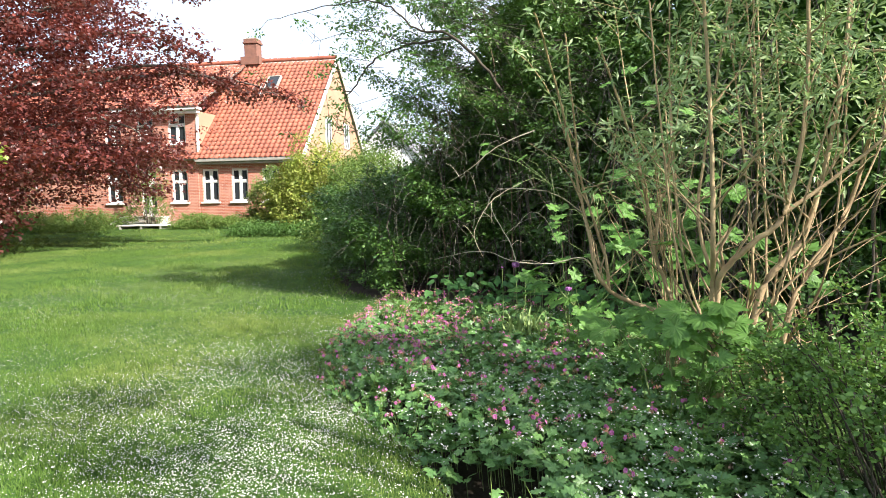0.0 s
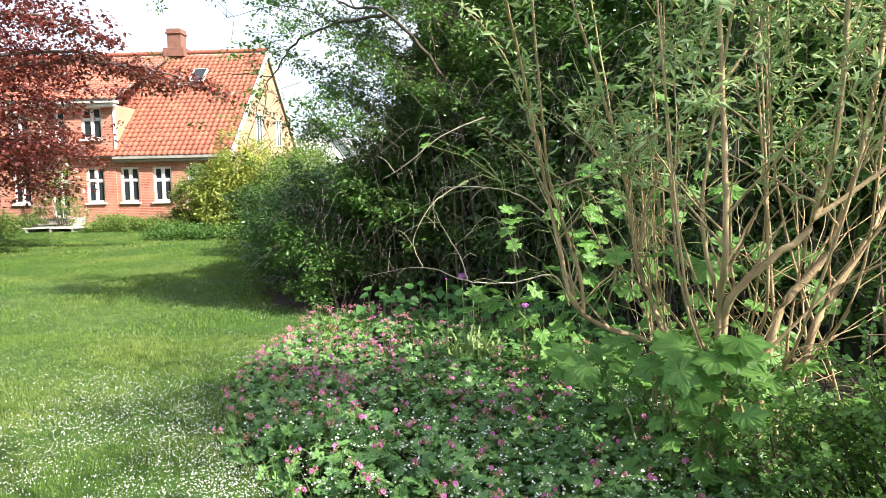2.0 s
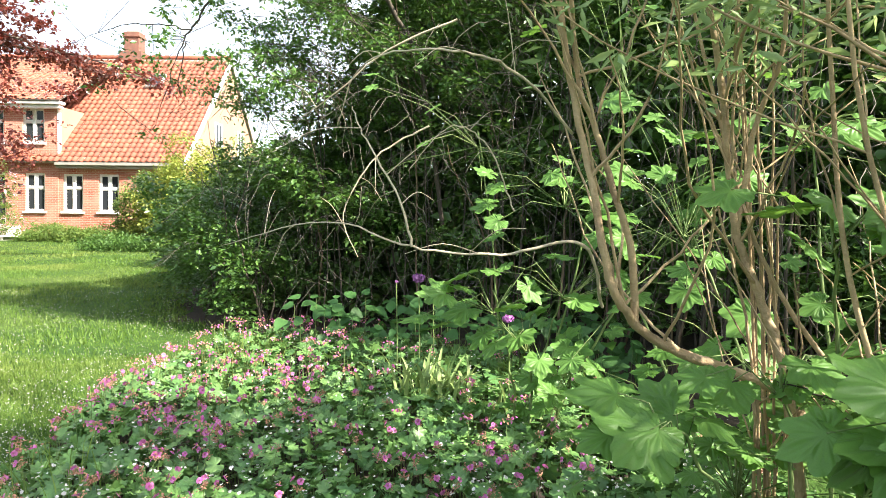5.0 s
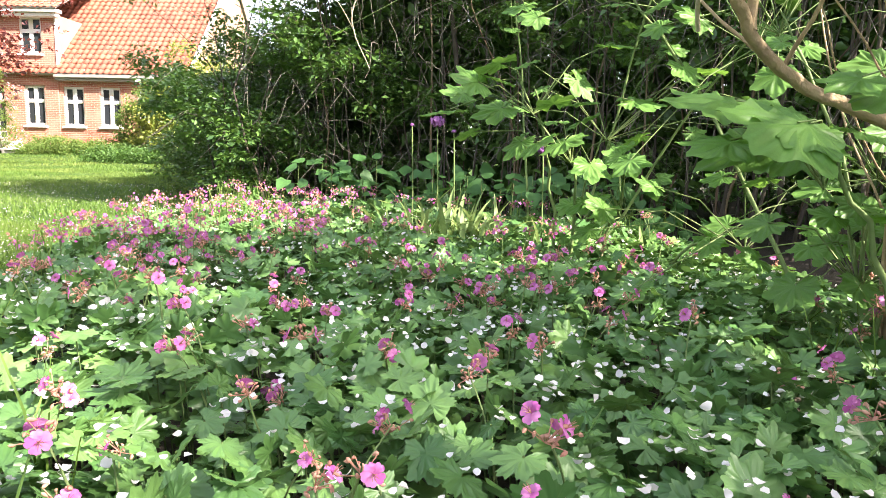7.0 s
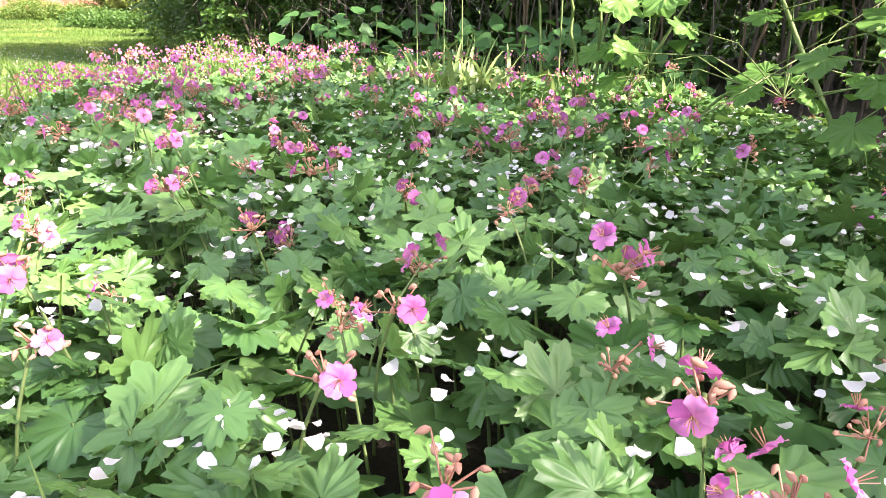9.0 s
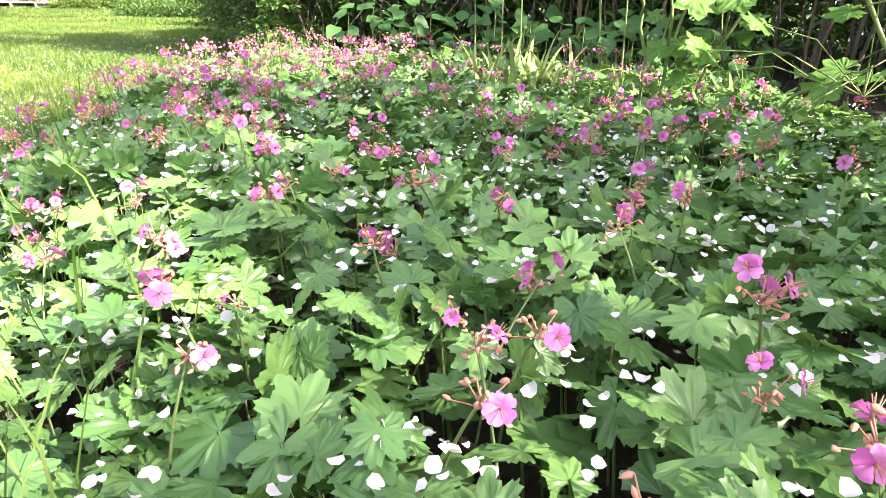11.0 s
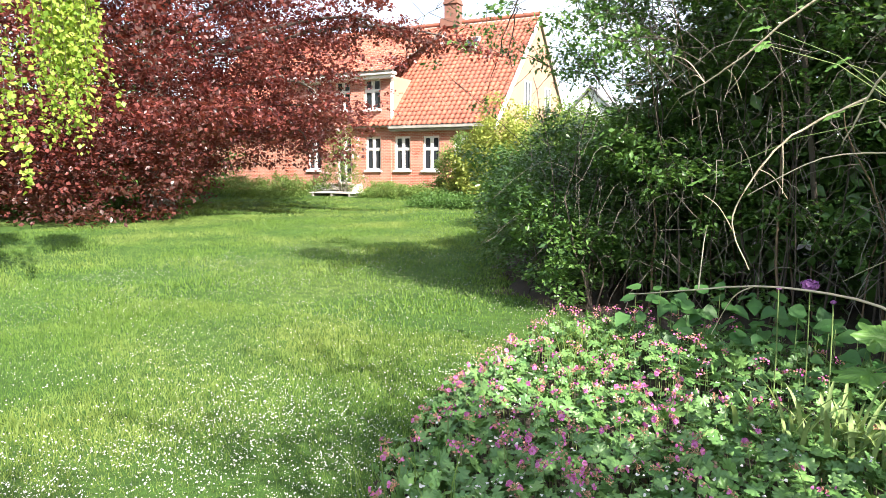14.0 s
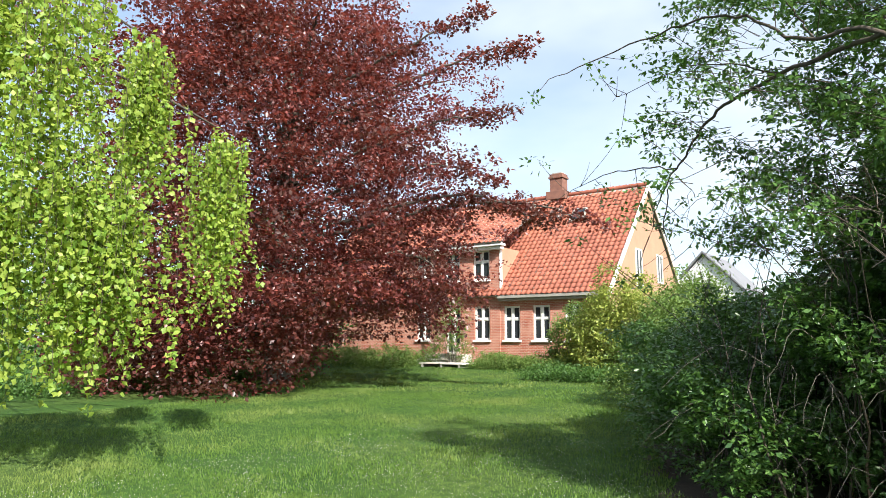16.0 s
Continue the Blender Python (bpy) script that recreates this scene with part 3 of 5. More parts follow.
def house():
    h = empty("house", (HX, HY, 0))
    tagged(h, "red brick country house with orange pantile roof and white windows", "house")
    low = [(0.0, 1.0, 1.49, 3.34), (1.77, 2.77, 1.49, 3.34), (3.6, 4.6, 1.49, 3.34)]
    pierced_wall("wall", -0.2, 6.03, 0, 0.35, 0.1, 3.86, low, M_BRICK, h)
    for a, b, c, d in low:
        window(h, a, b, c, d, 0.09)
    # taller middle part, a hand's breadth proud
    mid = [(0.0 - 1.86, -0.86, 1.49, 3.36), (-3.82, -2.82, 0.72, 3.36), (-5.95, -4.95, 1.49, 3.36),
           (-1.95, -0.85, 4.82, 6.5), (-3.92, -2.86, 4.82, 6.5), (-5.95, -4.9, 4.82, 6.5)]
    pierced_wall("wall", -7.6, -0.2, -0.06, 0.29, 0.1, 6.62, mid, M_BRICK, h)
    for a, b, c, d in mid:
        if c < 1:
            dr = window(h, a, b, c, d, 0.03, 0.72, "door", sill=False)
            dr["label"] = "white glazed double garden door"
        else:
            window(h, a, b, c, d, 0.03)
    boxes("band", M_WHITE, h, (-7.7, -4.2, -0.12, -0.063, 3.72, 3.88), bevel=0.01)
    boxes("wall", M_BRICK, h, (-16, -7.6, 0, 0.35, 0.1, 3.86))
    # cornices and gutters
    boxes("cornice", M_GREYP, h, (-0.19, 6.03, -0.30, -0.003, 3.60, 3.72), (-0.19, 6.1, -0.42, -0.003, 3.723, 3.90), bevel=0.02, label="grey-white moulded eaves board")
    boxes("cornice", M_WHITE, h, (-7.8, 0.1, -0.42, -0.063, 6.45, 6.62), (-7.9, 0.2, -0.55, -0.05, 6.623, 6.78), bevel=0.02)
    # side of the middle part, above the lower roof
    for x in (-0.197, -7.602):
        bm = bmesh.new()
        pts = [(-0.05, 3.9), (2.35, 6.62), (-0.05, 6.62)]
        a = [bm.verts.new((x, y, z)) for y, z in pts]
        b = [bm.verts.new((x - 0.2 if x > -1 else x + 0.2, y, z)) for y, z in pts]
        bm.faces.new(a)
        bm.faces.new(b[::-1])
        for i in range(3):
            bm.faces.new((a[i], b[i], b[(i + 1) % 3], a[(i + 1) % 3]))
        bmesh.ops.recalc_face_normals(bm, faces=bm.faces)
        part("side_wall", bm, M_CREAM, h, "cream rendered cheek wall")
    boxes("corner_board", M_WHITE, h, (-0.195, -0.12, -0.10, 0.12, 3.95, 6.44), bevel=0.01)
    # gables
    for x0, x1 in ((5.68, 6.028), (-16, -15.65)):
        bm = bmesh.new()
        pts = [(0.352, 0.1), (11.9, 0.1), (11.9, 4.3), (6.15, 10.1), (0.352, 4.35)]
        a = [bm.verts.new((x0, y, z)) for y, z in pts]
        b = [bm.verts.new((x1, y, z)) for y, z in pts]
        bm.faces.new(a)
        bm.faces.new(b[::-1])
        for i in range(5):
            bm.faces.new((a[i], b[i], b[(i + 1) % 5], a[(i + 1) % 5]))
        bmesh.ops.recalc_face_normals(bm, faces=bm.faces)
        part("gable_wall", bm, M_CREAM, h, "cream rendered gable wall")
    for y0, y1, z0, z1 in ((3.9, 4.9, 4.4, 6.5), (7.5, 8.5, 4.8, 6.5)):
        w = empty("window")
        w.parent = h
        x = 6.034
        boxes("window_frame", M_WHITE, w, (x, x + 0.06, y0, y0 + 0.09, z0, z1), (x, x + 0.06, y1 - 0.09, y1, z0, z1),
              (x, x + 0.06, y0 + 0.09, y1 - 0.09, z0, z0 + 0.09), (x, x + 0.06, y0 + 0.09, y1 - 0.09, z1 - 0.09, z1), (x, x + 0.06, (y0 + y1) / 2 - 0.05, (y0 + y1) / 2 + 0.05, z0 + 0.09, z1 - 0.09))
        boxes("pane", M_GLASS, w, (x, x + 0.02, y0 + 0.09, (y0 + y1) / 2 - 0.05, z0 + 0.09, z1 - 0.09))
        boxes("pane", M_GLASS, w, (x, x + 0.02, (y0 + y1) / 2 + 0.05, y1 - 0.09, z0 + 0.09, z1 - 0.09))
    boxes("wall", M_BRICK, h, (-15.65, 5.68, 11.55, 11.898, 0.1, 4.2), label="red brick rear wall")
    # roofs
    a45 = math.radians(45)
    roof = boxes("roof_deck", M_GREYP, h)
    bm = bmesh.new()
    for s in (0, 1):
        y0, y1 = (-0.36, 6.15) if s == 0 else (12.66, 6.15)
        q = [bm.verts.new(c) for c in ((-16.3, y0, 3.86), (6.12, y0, 3.86), (6.12, y1, 10.37), (-16.3, y1, 10.37))]
        bm.faces.new(q)
    bm.to_mesh(roof.data)
    bm.free()
    sol = roof.modifiers.new("thick", "SOLIDIFY")
    sol.thickness, sol.offset = 0.08, 0
    t1 = pantiles("roof_tiles", -16.3, 6.15, -0.42, 3.90, 9.25, a45, h)
    t1["label"] = "orange-red clay pantiles in rows"
    pantiles("roof_tiles", -16.3, 6.15, 12.72, 3.90, 9.25, a45, h, flip=True)
    sh = math.atan2(3.35, 6.3)
    shed = boxes("roof_deck", M_GREYP, h)
    bm = bmesh.new()
    q = [bm.verts.new(c) for c in ((-7.9, -0.6, 6.80), (0.22, -0.6, 6.80), (0.22, 5.7, 10.15), (-7.9, 5.7, 10.15))]
    bm.faces.new(q)
    bm.to_mesh(shed.data)
    bm.free()
    sol = shed.modifiers.new("thick", "SOLIDIFY")
    sol.thickness, sol.offset = 0.06, 0
    pantiles("roof_tiles", -7.95, 0.3, -0.62, 6.83, 7.2, sh, h)
    v, f = merged([tube([(x, 6.15, 10.47), (x + 0.42, 6.15, 10.49)], 0.13, 0.145, 8) for x in np.arange(-16.3, 6.0, 0.4)])
    mesh_ob("ridge_tiles", v, f, M_TILE, h)["kind"] = "stuff"
    for x, side in ((6.16, 1),):
        for flip in (0, 1):
            bm = bmesh.new()
            ya, yb = (-0.45, 6.15) if not flip else (12.75, 6.15)
            pts = [(ya, 3.55), (yb, 10.15), (yb, 10.56), (ya, 3.96)]
            a = [bm.verts.new((x, y, z)) for y, z in pts]
            b = [bm.verts.new((x + 0.05, y, z)) for y, z in pts]
            bm.faces.new(a)
            bm.faces.new(b[::-1])
            for i in range(4):
                bm.faces.new((a[i], b[i], b[(i + 1) % 4], a[(i + 1) % 4]))
            bmesh.ops.recalc_face_normals(bm, faces=bm.faces)
            part("bargeboard", bm, M_WHITE, h)
    # chimney
    ch = boxes("chimney", M_DBRICK, h, (0.1, 0.95, 5.75, 6.5, 9.6, 11.55), (0.03, 1.02, 5.68, 6.57, 11.553, 11.68), (0.08, 0.97, 5.73, 6.52, 11.683, 11.85), (-0.12, 1.17, 5.6, 6.65, 10.2, 10.72), bevel=0.012)
    boxes("chimney_cap", M_GREYP, ch, (0.2, 0.85, 5.85, 6.4, 11.853, 11.95), bevel=0.02)
    # roof light
    rl = empty("roof_window", (2.6, 4.35, 8.70))
    rl.rotation_euler = (a45, 0, 0)
    rl.parent = h
    boxes("window_frame", M_GREYP, rl, (-0.42, -0.34, -0.62, 0.62, -0.02, 0.16), (0.34, 0.42, -0.62, 0.62, -0.02, 0.16), (-0.34, 0.34, -0.62, -0.54, -0.02, 0.16), (-0.34, 0.34, 0.54, 0.62, -0.02, 0.16), bevel=0.01)
    boxes("pane", M_GLASS, rl, (-0.34, 0.34, -0.54, 0.54, 0.1, 0.12))
    # aerial
    v, f = merged([tube([(3.4, 7.5, 9.0), (3.4, 7.5, 12.0)], 0.02, 0.015, 5), tube([(3.1, 7.5, 11.8), (3.7, 7.5, 11.8)], 0.012, 0.012, 4)])
    mesh_ob("aerial", v, f, M_GREYP, h)
    # dark sheets behind the glass; the rooms' shade is put into their colour
    boxes("room_shade_sheet", M_DARK, h, (-7.3, 5.2, 1.6, 1.7, 0.15, 3.8), (-7.3, -0.5, 1.6, 1.7, 3.95, 6.5), label="dark sheets behind the windows, coloured as the shade of the rooms")


house()


def garden_steps():
    s = empty("garden_steps", (-22.0, 33.2, 0.28))
    tagged(s, "broad pale stone steps up to the garden door", "steps")
    for i in range(3):
        boxes("step", M_WOODW, s, (-1.4, 1.4 - 0.0, 0.38 * i, 1.45, 0.15 * i, 0.15 * (i + 1) - 0.003), bevel=0.015)
    d = empty("wooden_deck", (-19.3, 30.6, 0.0))
    tagged(d, "low whitewashed wooden deck platform on the lawn", "deck")
    for i in range(9):
        boxes("board", M_WOODW, d, (-1.3, 1.3, -0.75 + i * 0.17, -0.75 + i * 0.17 + 0.155, 0.36, 0.40), bevel=0.005)
    for x in (-1.15, 0, 1.05):
        boxes("bearer", M_GREYP, d, (x, x + 0.1, -0.74, 0.75, 0.02, 0.357))


garden_steps()


def far_house():
    h = empty("neighbour_house", (-13.3, 56, 0))
    tagged(h, "whitewashed gabled house with a grey roof, seen over the shrubs", "house")
    bm = bmesh.new()
    pts = [(-3.2, 0), (3.2, 0), (3.2, 4.6), (0, 7.9), (-3.2, 4.6)]
    a = [bm.verts.new((x, 0, z)) for x, z in pts]
    b = [bm.verts.new((x, 8, z)) for x, z in pts]
    bm.faces.new(a[::-1])
    bm.faces.new(b)
    for i in range(5):
        bm.faces.new((a[i], a[(i + 1) % 5], b[(i + 1) % 5], b[i]))
    bmesh.ops.recalc_face_normals(bm, faces=bm.faces)
    part("wall", bm, M_LIME, h)
    for s in (-1, 1):
        bm = bmesh.new()
        c = [(s * 3.6, -0.3, 4.3), (s * 3.6, 8.3, 4.3), (0, 8.3, 8.05), (0, -0.3, 8.05)]
        q = [bm.verts.new(p) for p in c]
        w = [bm.verts.new((p[0], p[1], p[2] + 0.16)) for p in c]
        bm.faces.new(q)
        bm.faces.new(w[::-1])
        for i in range(4):
            bm.faces.new((q[i], w[i], w[(i + 1) % 4], q[(i + 1) % 4]))
        bmesh.ops.recalc_face_normals(bm, faces=bm.faces)
        part("roof", bm, M_SLATE, h)
    window(h, -0.5, 0.5, 4.2, 5.4, -0.1)


far_house()


# ---- plants ----
def clumps(centres, radii, per, flat, size, template, drop=0.0, upward=0.6):
    """Leaves in loose flattened clumps round the centres."""
    n = len(centres) * per
    c = np.repeat(centres, per, 0)
    r = np.repeat(radii, per)
    o = rng.normal(size=(n, 3))
    o /= np.linalg.norm(o, axis=1, keepdims=True)
    o *= (rng.random(n) ** 0.5)[:, None]
    o[:, 2] *= flat
    p = c + o * r[:, None]
    p[:, 2] -= drop * (o[:, 0] ** 2 + o[:, 1] ** 2) * r
    nrm = rng.normal(size=(n, 3)) * 0.6
    nrm[:, 2] += upward
    al = o.copy()
    al[:, 2] -= 0.35
    al += rng.normal(size=(n, 3)) * 0.4
    return scatter(template, p, axes(nrm, al), size * rng.uniform(0.65, 1.25, n))


def beech():
    b = empty("copper_beech_tree", (-19.5, 20.0, 0))
    tagged(b, "large copper beech tree with dark purple-red foliage down to the ground", "tree")
    v, f = tube(curve_through([(0, 0, -0.1), (0.1, 0, 3), (-0.1, 0.2, 8), (0.2, 0, 16)], 6), 0.55, 0.12, 12)
    mesh_ob("trunk", v, f, M_GBARK, b)
    n = 4300
    d = rng.normal(size=(n, 3))
    d /= np.linalg.norm(d, axis=1, keepdims=True)
    shell = 0.42 + 0.60 * rng.random(n) ** 0.55
    bump_ = 1 + 0.16 * np.sin(5 * d[:, 0] + 3 * d[:, 2]) * np.sin(4 * d[:, 1] + 6 * d[:, 2]) + 0.10 * np.sin(13 * d[:, 2] + 5 * d[:, 0])
    c = d * shell[:, None] * bump_[:, None] * np.array([7.9, 9.2, 9.0]) + np.array([0.1, 0, 8.8])
    c[:, 0] += 1.2 * smoothstep(9, 4, c[:, 2])
    skirt = (c[:, 2] > -1.0) & (c[:, 2] < 1.0)
    c[skirt, 2] += rng.uniform(1.0, 3.0, int(skirt.sum()))
    c = c[(c[:, 2] > 0.6 + 2.5 * smoothstep(0.6, 3.2, 0.73 * c[:, 0] + 0.68 * c[:, 1]))]
    outer = np.linalg.norm((c - np.array([0.3, 0, 8.8])) / np.array([7.4, 9.2, 9.0]), axis=1) > 0.68
    gap = np.sin(1.9 * c[:, 0] + 1.1 * c[:, 2]) * np.sin(1.6 * c[:, 1] - 1.4 * c[:, 2] + 1) + 0.5 * np.sin(3.7 * c[:, 2] + 2.1 * c[:, 0])
    c = c[~outer | (gap > 0.06)]
    c[:, 0] -= 1.6 * smoothstep(5.5, 9.5, c[:, 2]) * smoothstep(0, 5, c[:, 0])
    k = 2000
    th, hz = rng.uniform(0, 6.283, k), rng.uniform(1.7, 14.0, k)
    rr = (6.8 - 0.28 * np.clip(hz - 5, 0, 20)) * rng.random(k) ** 0.5
    c = np.concatenate([c, np.stack([rr * np.cos(th), rr * np.sin(th), hz], 1)])
    # low boughs sweeping the ground on the far side from the house
    k = 1500
    th, rr = rng.uniform(0, 6.283, k), rng.uniform(4.0, 7.4, k)
    low = np.stack([rr * np.cos(th), rr * np.sin(th), 0.25 + 3.4 * rng.random(k)], 1)
    low = low[low[:, 2] > 0.1 + 2.8 * smoothstep(0.6, 2.8, 0.73 * low[:, 0] + 0.68 * low[:, 1])]
    c = np.concatenate([c, low])
    limbs = []
    for i in range(22):
        e = c[rng.integers(len(c))]
        z0 = np.clip(e[2] * 0.55, 1.8, 13)
        m = np.array([e[0] * 0.5, e[1] * 0.5, z0 + (e[2] - z0) * 0.65 + 0.5])
        limbs.append(tube(curve_through([(0, 0, z0), m, e], 6, 0.05), 0.13, 0.02, 6))
    lv, lf = merged(limbs)
    mesh_ob("branchwork", lv, lf, M_BARK, b)["kind"] = "stuff"
    v, f = clumps(c, rng.uniform(0.45, 0.95, len(c)), 36, 0.26, 0.145, T_BEECH, drop=0.35, upward=0.8)
    mesh_ob("crown", v, f, M_BEECH, b)["kind"] = "stuff"
    # long sprays reaching out towards the house
    sp, tw = [], []
    for e, m in (((10.6, -0.2, 10.1), (7, 0, 10.2)), ((9.6, 0.2, 8.3), (6.5, 0, 8.4)), ((10.4, 1.0, 5.1), (7, 0.8, 6.2)), ((9.2, 0.3, 6.4), (6, 0.2, 7.2)), ((12.0, 1.2, 4.9), (8, 1, 5.9)), ((8.0, -0.5, 3.2), (5.5, 0, 4.4)), ((6.8, 0.5, 2.0), (5, 0, 3.4)), ((8.6, 0.5, 12.0), (5.5, 0, 11.2))):
        ln = curve_through([(0, 0, m[2] - 1), m, e], 12, 0.04)
        tw.append(tube(ln, 0.09, 0.008, 5))
        k = ln[9:]
        sp.append(clumps(k + rng.normal(size=k.shape) * 0.12, np.full(len(k), 0.5), 70, 0.35, 0.13, T_BEECH, drop=0.3, upward=0.8))
    v, f = merged(tw)
    mesh_ob("spray_wood", v, f, M_GBARK, b)["kind"] = "stuff"
    v, f = merged(sp)
    mesh_ob("sprays", v, f, M_BEECH, b)["kind"] = "stuff"


beech()


def birch():
    b = empty("weeping_birch_tree", (-13.2, 6.6, 0))
    tagged(b, "weeping birch with bright yellow-green hanging leaf curtains", "tree")
    base = np.array([-13.2, 6.6, 0])
    v, f = tube(curve_through([(0, 0, -0.1), (0.2, 0.1, 3), (0.6, 0.2, 6), (1.2, 0.4, 9)], 6), 0.2, 0.06, 10)
    mesh_ob("trunk", v, f, M_WHITE, b, "white-barked trunk")
    arms, strands, P, A = [], [], [], []
    curtain = (((-8.8, 7.2, 6.4), 54, 1.0, 4.9), ((-9.2, 8.75, 6.0), 44, 0.42, 2.4), ((-9.05, 9.95, 4.9), 46, 0.42, 2.7), ((-8.8, 8.0, 3.7), 70, 0.75, 2.3), ((-9.7, 7.3, 3.6), 30, 0.7, 2.2), ((-9.4, 6.4, 6.4), 50, 1.2, 4.6))
    for e, count, spread, length in curtain:
        e = np.array(e) - base
        arms.append(tube(curve_through([(0.4, 0.2, min(e[2] + 0.6, 7.5)), (e[0] * 0.55, e[1] * 0.55, e[2] + 1.1), e], 8), 0.06, 0.012, 6))
        for i in range(count):
            o = e + np.array([rng.normal() * spread * 0.45, rng.normal() * spread * 0.45, 0])
            rad = math.hypot(o[0] - e[0], o[1] - e[1])
            o[2] -= 0.5 * rad * rad + rng.random() * 0.4
            L = length * rng.uniform(0.45, 1.05)
            k = max(6, int(L / 0.026))
            s = np.linspace(0, 1, k)
            sway = rng.normal(size=2) * 0.16
            ln = o + np.stack([sway[0] * s ** 2 + 0.03 * np.sin(9 * s + i), sway[1] * s ** 2, -L * s], 1)
            strands.append(tube(ln[:: max(1, k // 8)], 0.004, 0.002, 3))
            P.append(ln + rng.normal(size=ln.shape) * 0.045)
            a = rng.normal(size=ln.shape) * 0.7
            a[:, 2] -= 0.7
            A.append(a)
    v, f = merged(arms)
    mesh_ob("limbs", v, f, M_BARK, b)
    v, f = merged(strands)
    mesh_ob("hanging_wood", v, f, M_BARK, b)["kind"] = "stuff"
    P, A = np.concatenate(P), np.concatenate(A)
    v, f = scatter(T_ROUND, P, axes(rng.normal(size=P.shape), A), rng.uniform(0.055, 0.105, len(P)))
    mesh_ob("crown", v, f, M_BIRCH, b)["kind"] = "stuff"


birch()


def shrub_height(x, y):
    low = np.maximum(smoothstep(10.6, 12.2, y) * smoothstep(0.0, -1.4, x), smoothstep(-0.7, -1.7, x))
    return (1 - 0.5 * low) * 4.4 + 0.5 * np.sin(0.9 * x + 0.5 * y) + 0.35 * np.sin(2.1 * y - x) + 1.3 * smoothstep(6, 10, y) * smoothstep(-1.0, 0.8, x)


def shrubbery():
    """Overgrown privet thicket round the far side of the bed."""
    s = empty("privet_thicket", (0, 0, 0))
    tagged(s, "overgrown dark green privet thicket with tangled bare stems inside", "shrub")
    n = 62000
    x, y = rng.uniform(-5.4, 8, n), rng.uniform(4.0, 18.5, n)
    h = shrub_height(x, y)
    z = rng.random(n) ** 0.8 * h
    bulge = 0.5 * np.sin(1.5 * x + 2.2 * z) * np.sin(1.7 * y - 1.3 * z) + 0.3 * np.sin(4 * x + 3 * y + 3.3 * z)
    lean = -0.45 + 0.3 * smoothstep(9.0, 10.5, y) * smoothstep(2.0, 0.8, z) + 0.25 * smoothstep(0.3, 2.0, z) - 0.75 * smoothstep(2.4, 4.8, z)
    d = edge_distance(SHRUB, x, y) + lean + bulge
    tuft = np.sin(5.3 * x + 1.7 * np.sin(2.9 * z)) * np.sin(4.7 * y + 2.1 * z) + np.sin(6.1 * z + 2.3 * x) * 0.8 + 0.5 * np.sin(9 * x - 8 * z + 5 * y)
    top = z > h - 0.7
    bare = (z < 2.6) & (y < 10.3) & (x > -0.2)
    chance = rng.random(n)
    shell = (d > 0) & (d < 0.8) & (tuft > np.where(bare, 0.42, 0.0)) & (chance > 0.3 * smoothstep(2.4, 3.6, z))
    crest = top & (d > 0.2) & (d < 5) & (chance < 0.8)
    back = (d > 0.8) & (d < 1.7) & (chance < 0.24) & ~bare
    c = np.stack([x, y, z], 1)[shell | crest | back]
    near = np.hypot(c[:, 0] - 0.5, c[:, 1] - 3.5) < 14.5
    c = c[near & (c[:, 2] > 0.12)]
    v, f = clumps(c, rng.uniform(0.11, 0.25, len(c)), 30, 0.5, 0.068, T_FOLD, upward=1.2)
    mesh_ob("leaves", v, f, M_PRIV, s)["kind"] = "stuff"
    inner = (d > 1.3) & (d < 3.6) & (chance < 0.6)
    c = np.stack([x, y, z], 1)[inner]
    v, f = clumps(c, np.full(len(c), 0.3), 9, 0.8, 0.19, T_FOLD, upward=0.5)
    mesh_ob("inner_leaves", v, f, M_PRIV, s)["kind"] = "stuff"
    stems, light_stems = [], []
    m = 0
    while m < 140:
        px, py = rng.uniform(-2.5, 5), rng.uniform(4.5, 12.5)
        dd = float(edge_distance(SHRUB, np.array([px]), np.array([py]))[0])
        if not 0.15 < dd < 1.9:
            continue
        m += 1
        hh = rng.uniform(1.8, 4.4) * (0.6 if px < -1.2 else 1.0)
        q = [(px, py, -0.02), (px + rng.normal() * 0.12, py + rng.normal() * 0.12, hh * 0.5), (px + rng.normal() * 0.4, py + rng.normal() * 0.4 - 0.2, hh)]
        (stems if m % 4 else light_stems).append(tube(curve_through(q, 5, 0.015), rng.uniform(0.006, 0.017), 0.003, 5))
    v, f = merged(stems)
    mesh_ob("stem_tangle", v, f, M_BARK, s)["kind"] = "stuff"
    v, f = merged(light_stems)
    mesh_ob("stem_tangle", v, f, M_BROWN, s, "brown upright stems")["kind"] = "stuff"
    tw = []
    m = 0
    while m < 520:
        px, py = rng.uniform(-2.2, 3.2), rng.uniform(4.5, 11.5)
        dd = float(edge_distance(SHRUB, np.array([px]), np.array([py]))[0])
        if not -0.1 < dd < 1.0:
            continue
        m += 1
        pz = rng.uniform(0.5, 3.2)
        a = rng.normal(size=3) * np.array([0.2, 0.18, 0.16])
        q = [(px, py, pz), (px + a[0], py + a[1], pz + a[2] + 0.12), (px + 2 * a[0], py + 2 * a[1] - 0.1, pz + a[2] - 0.25)]
        tw.append(tube(curve_through(q, 4, 0.012), 0.004, 0.0015, 4))
    v, f = merged(tw)
    mesh_ob("twig_tangle", v, f, M_GBARK, s)["kind"] = "stuff"


shrubbery()


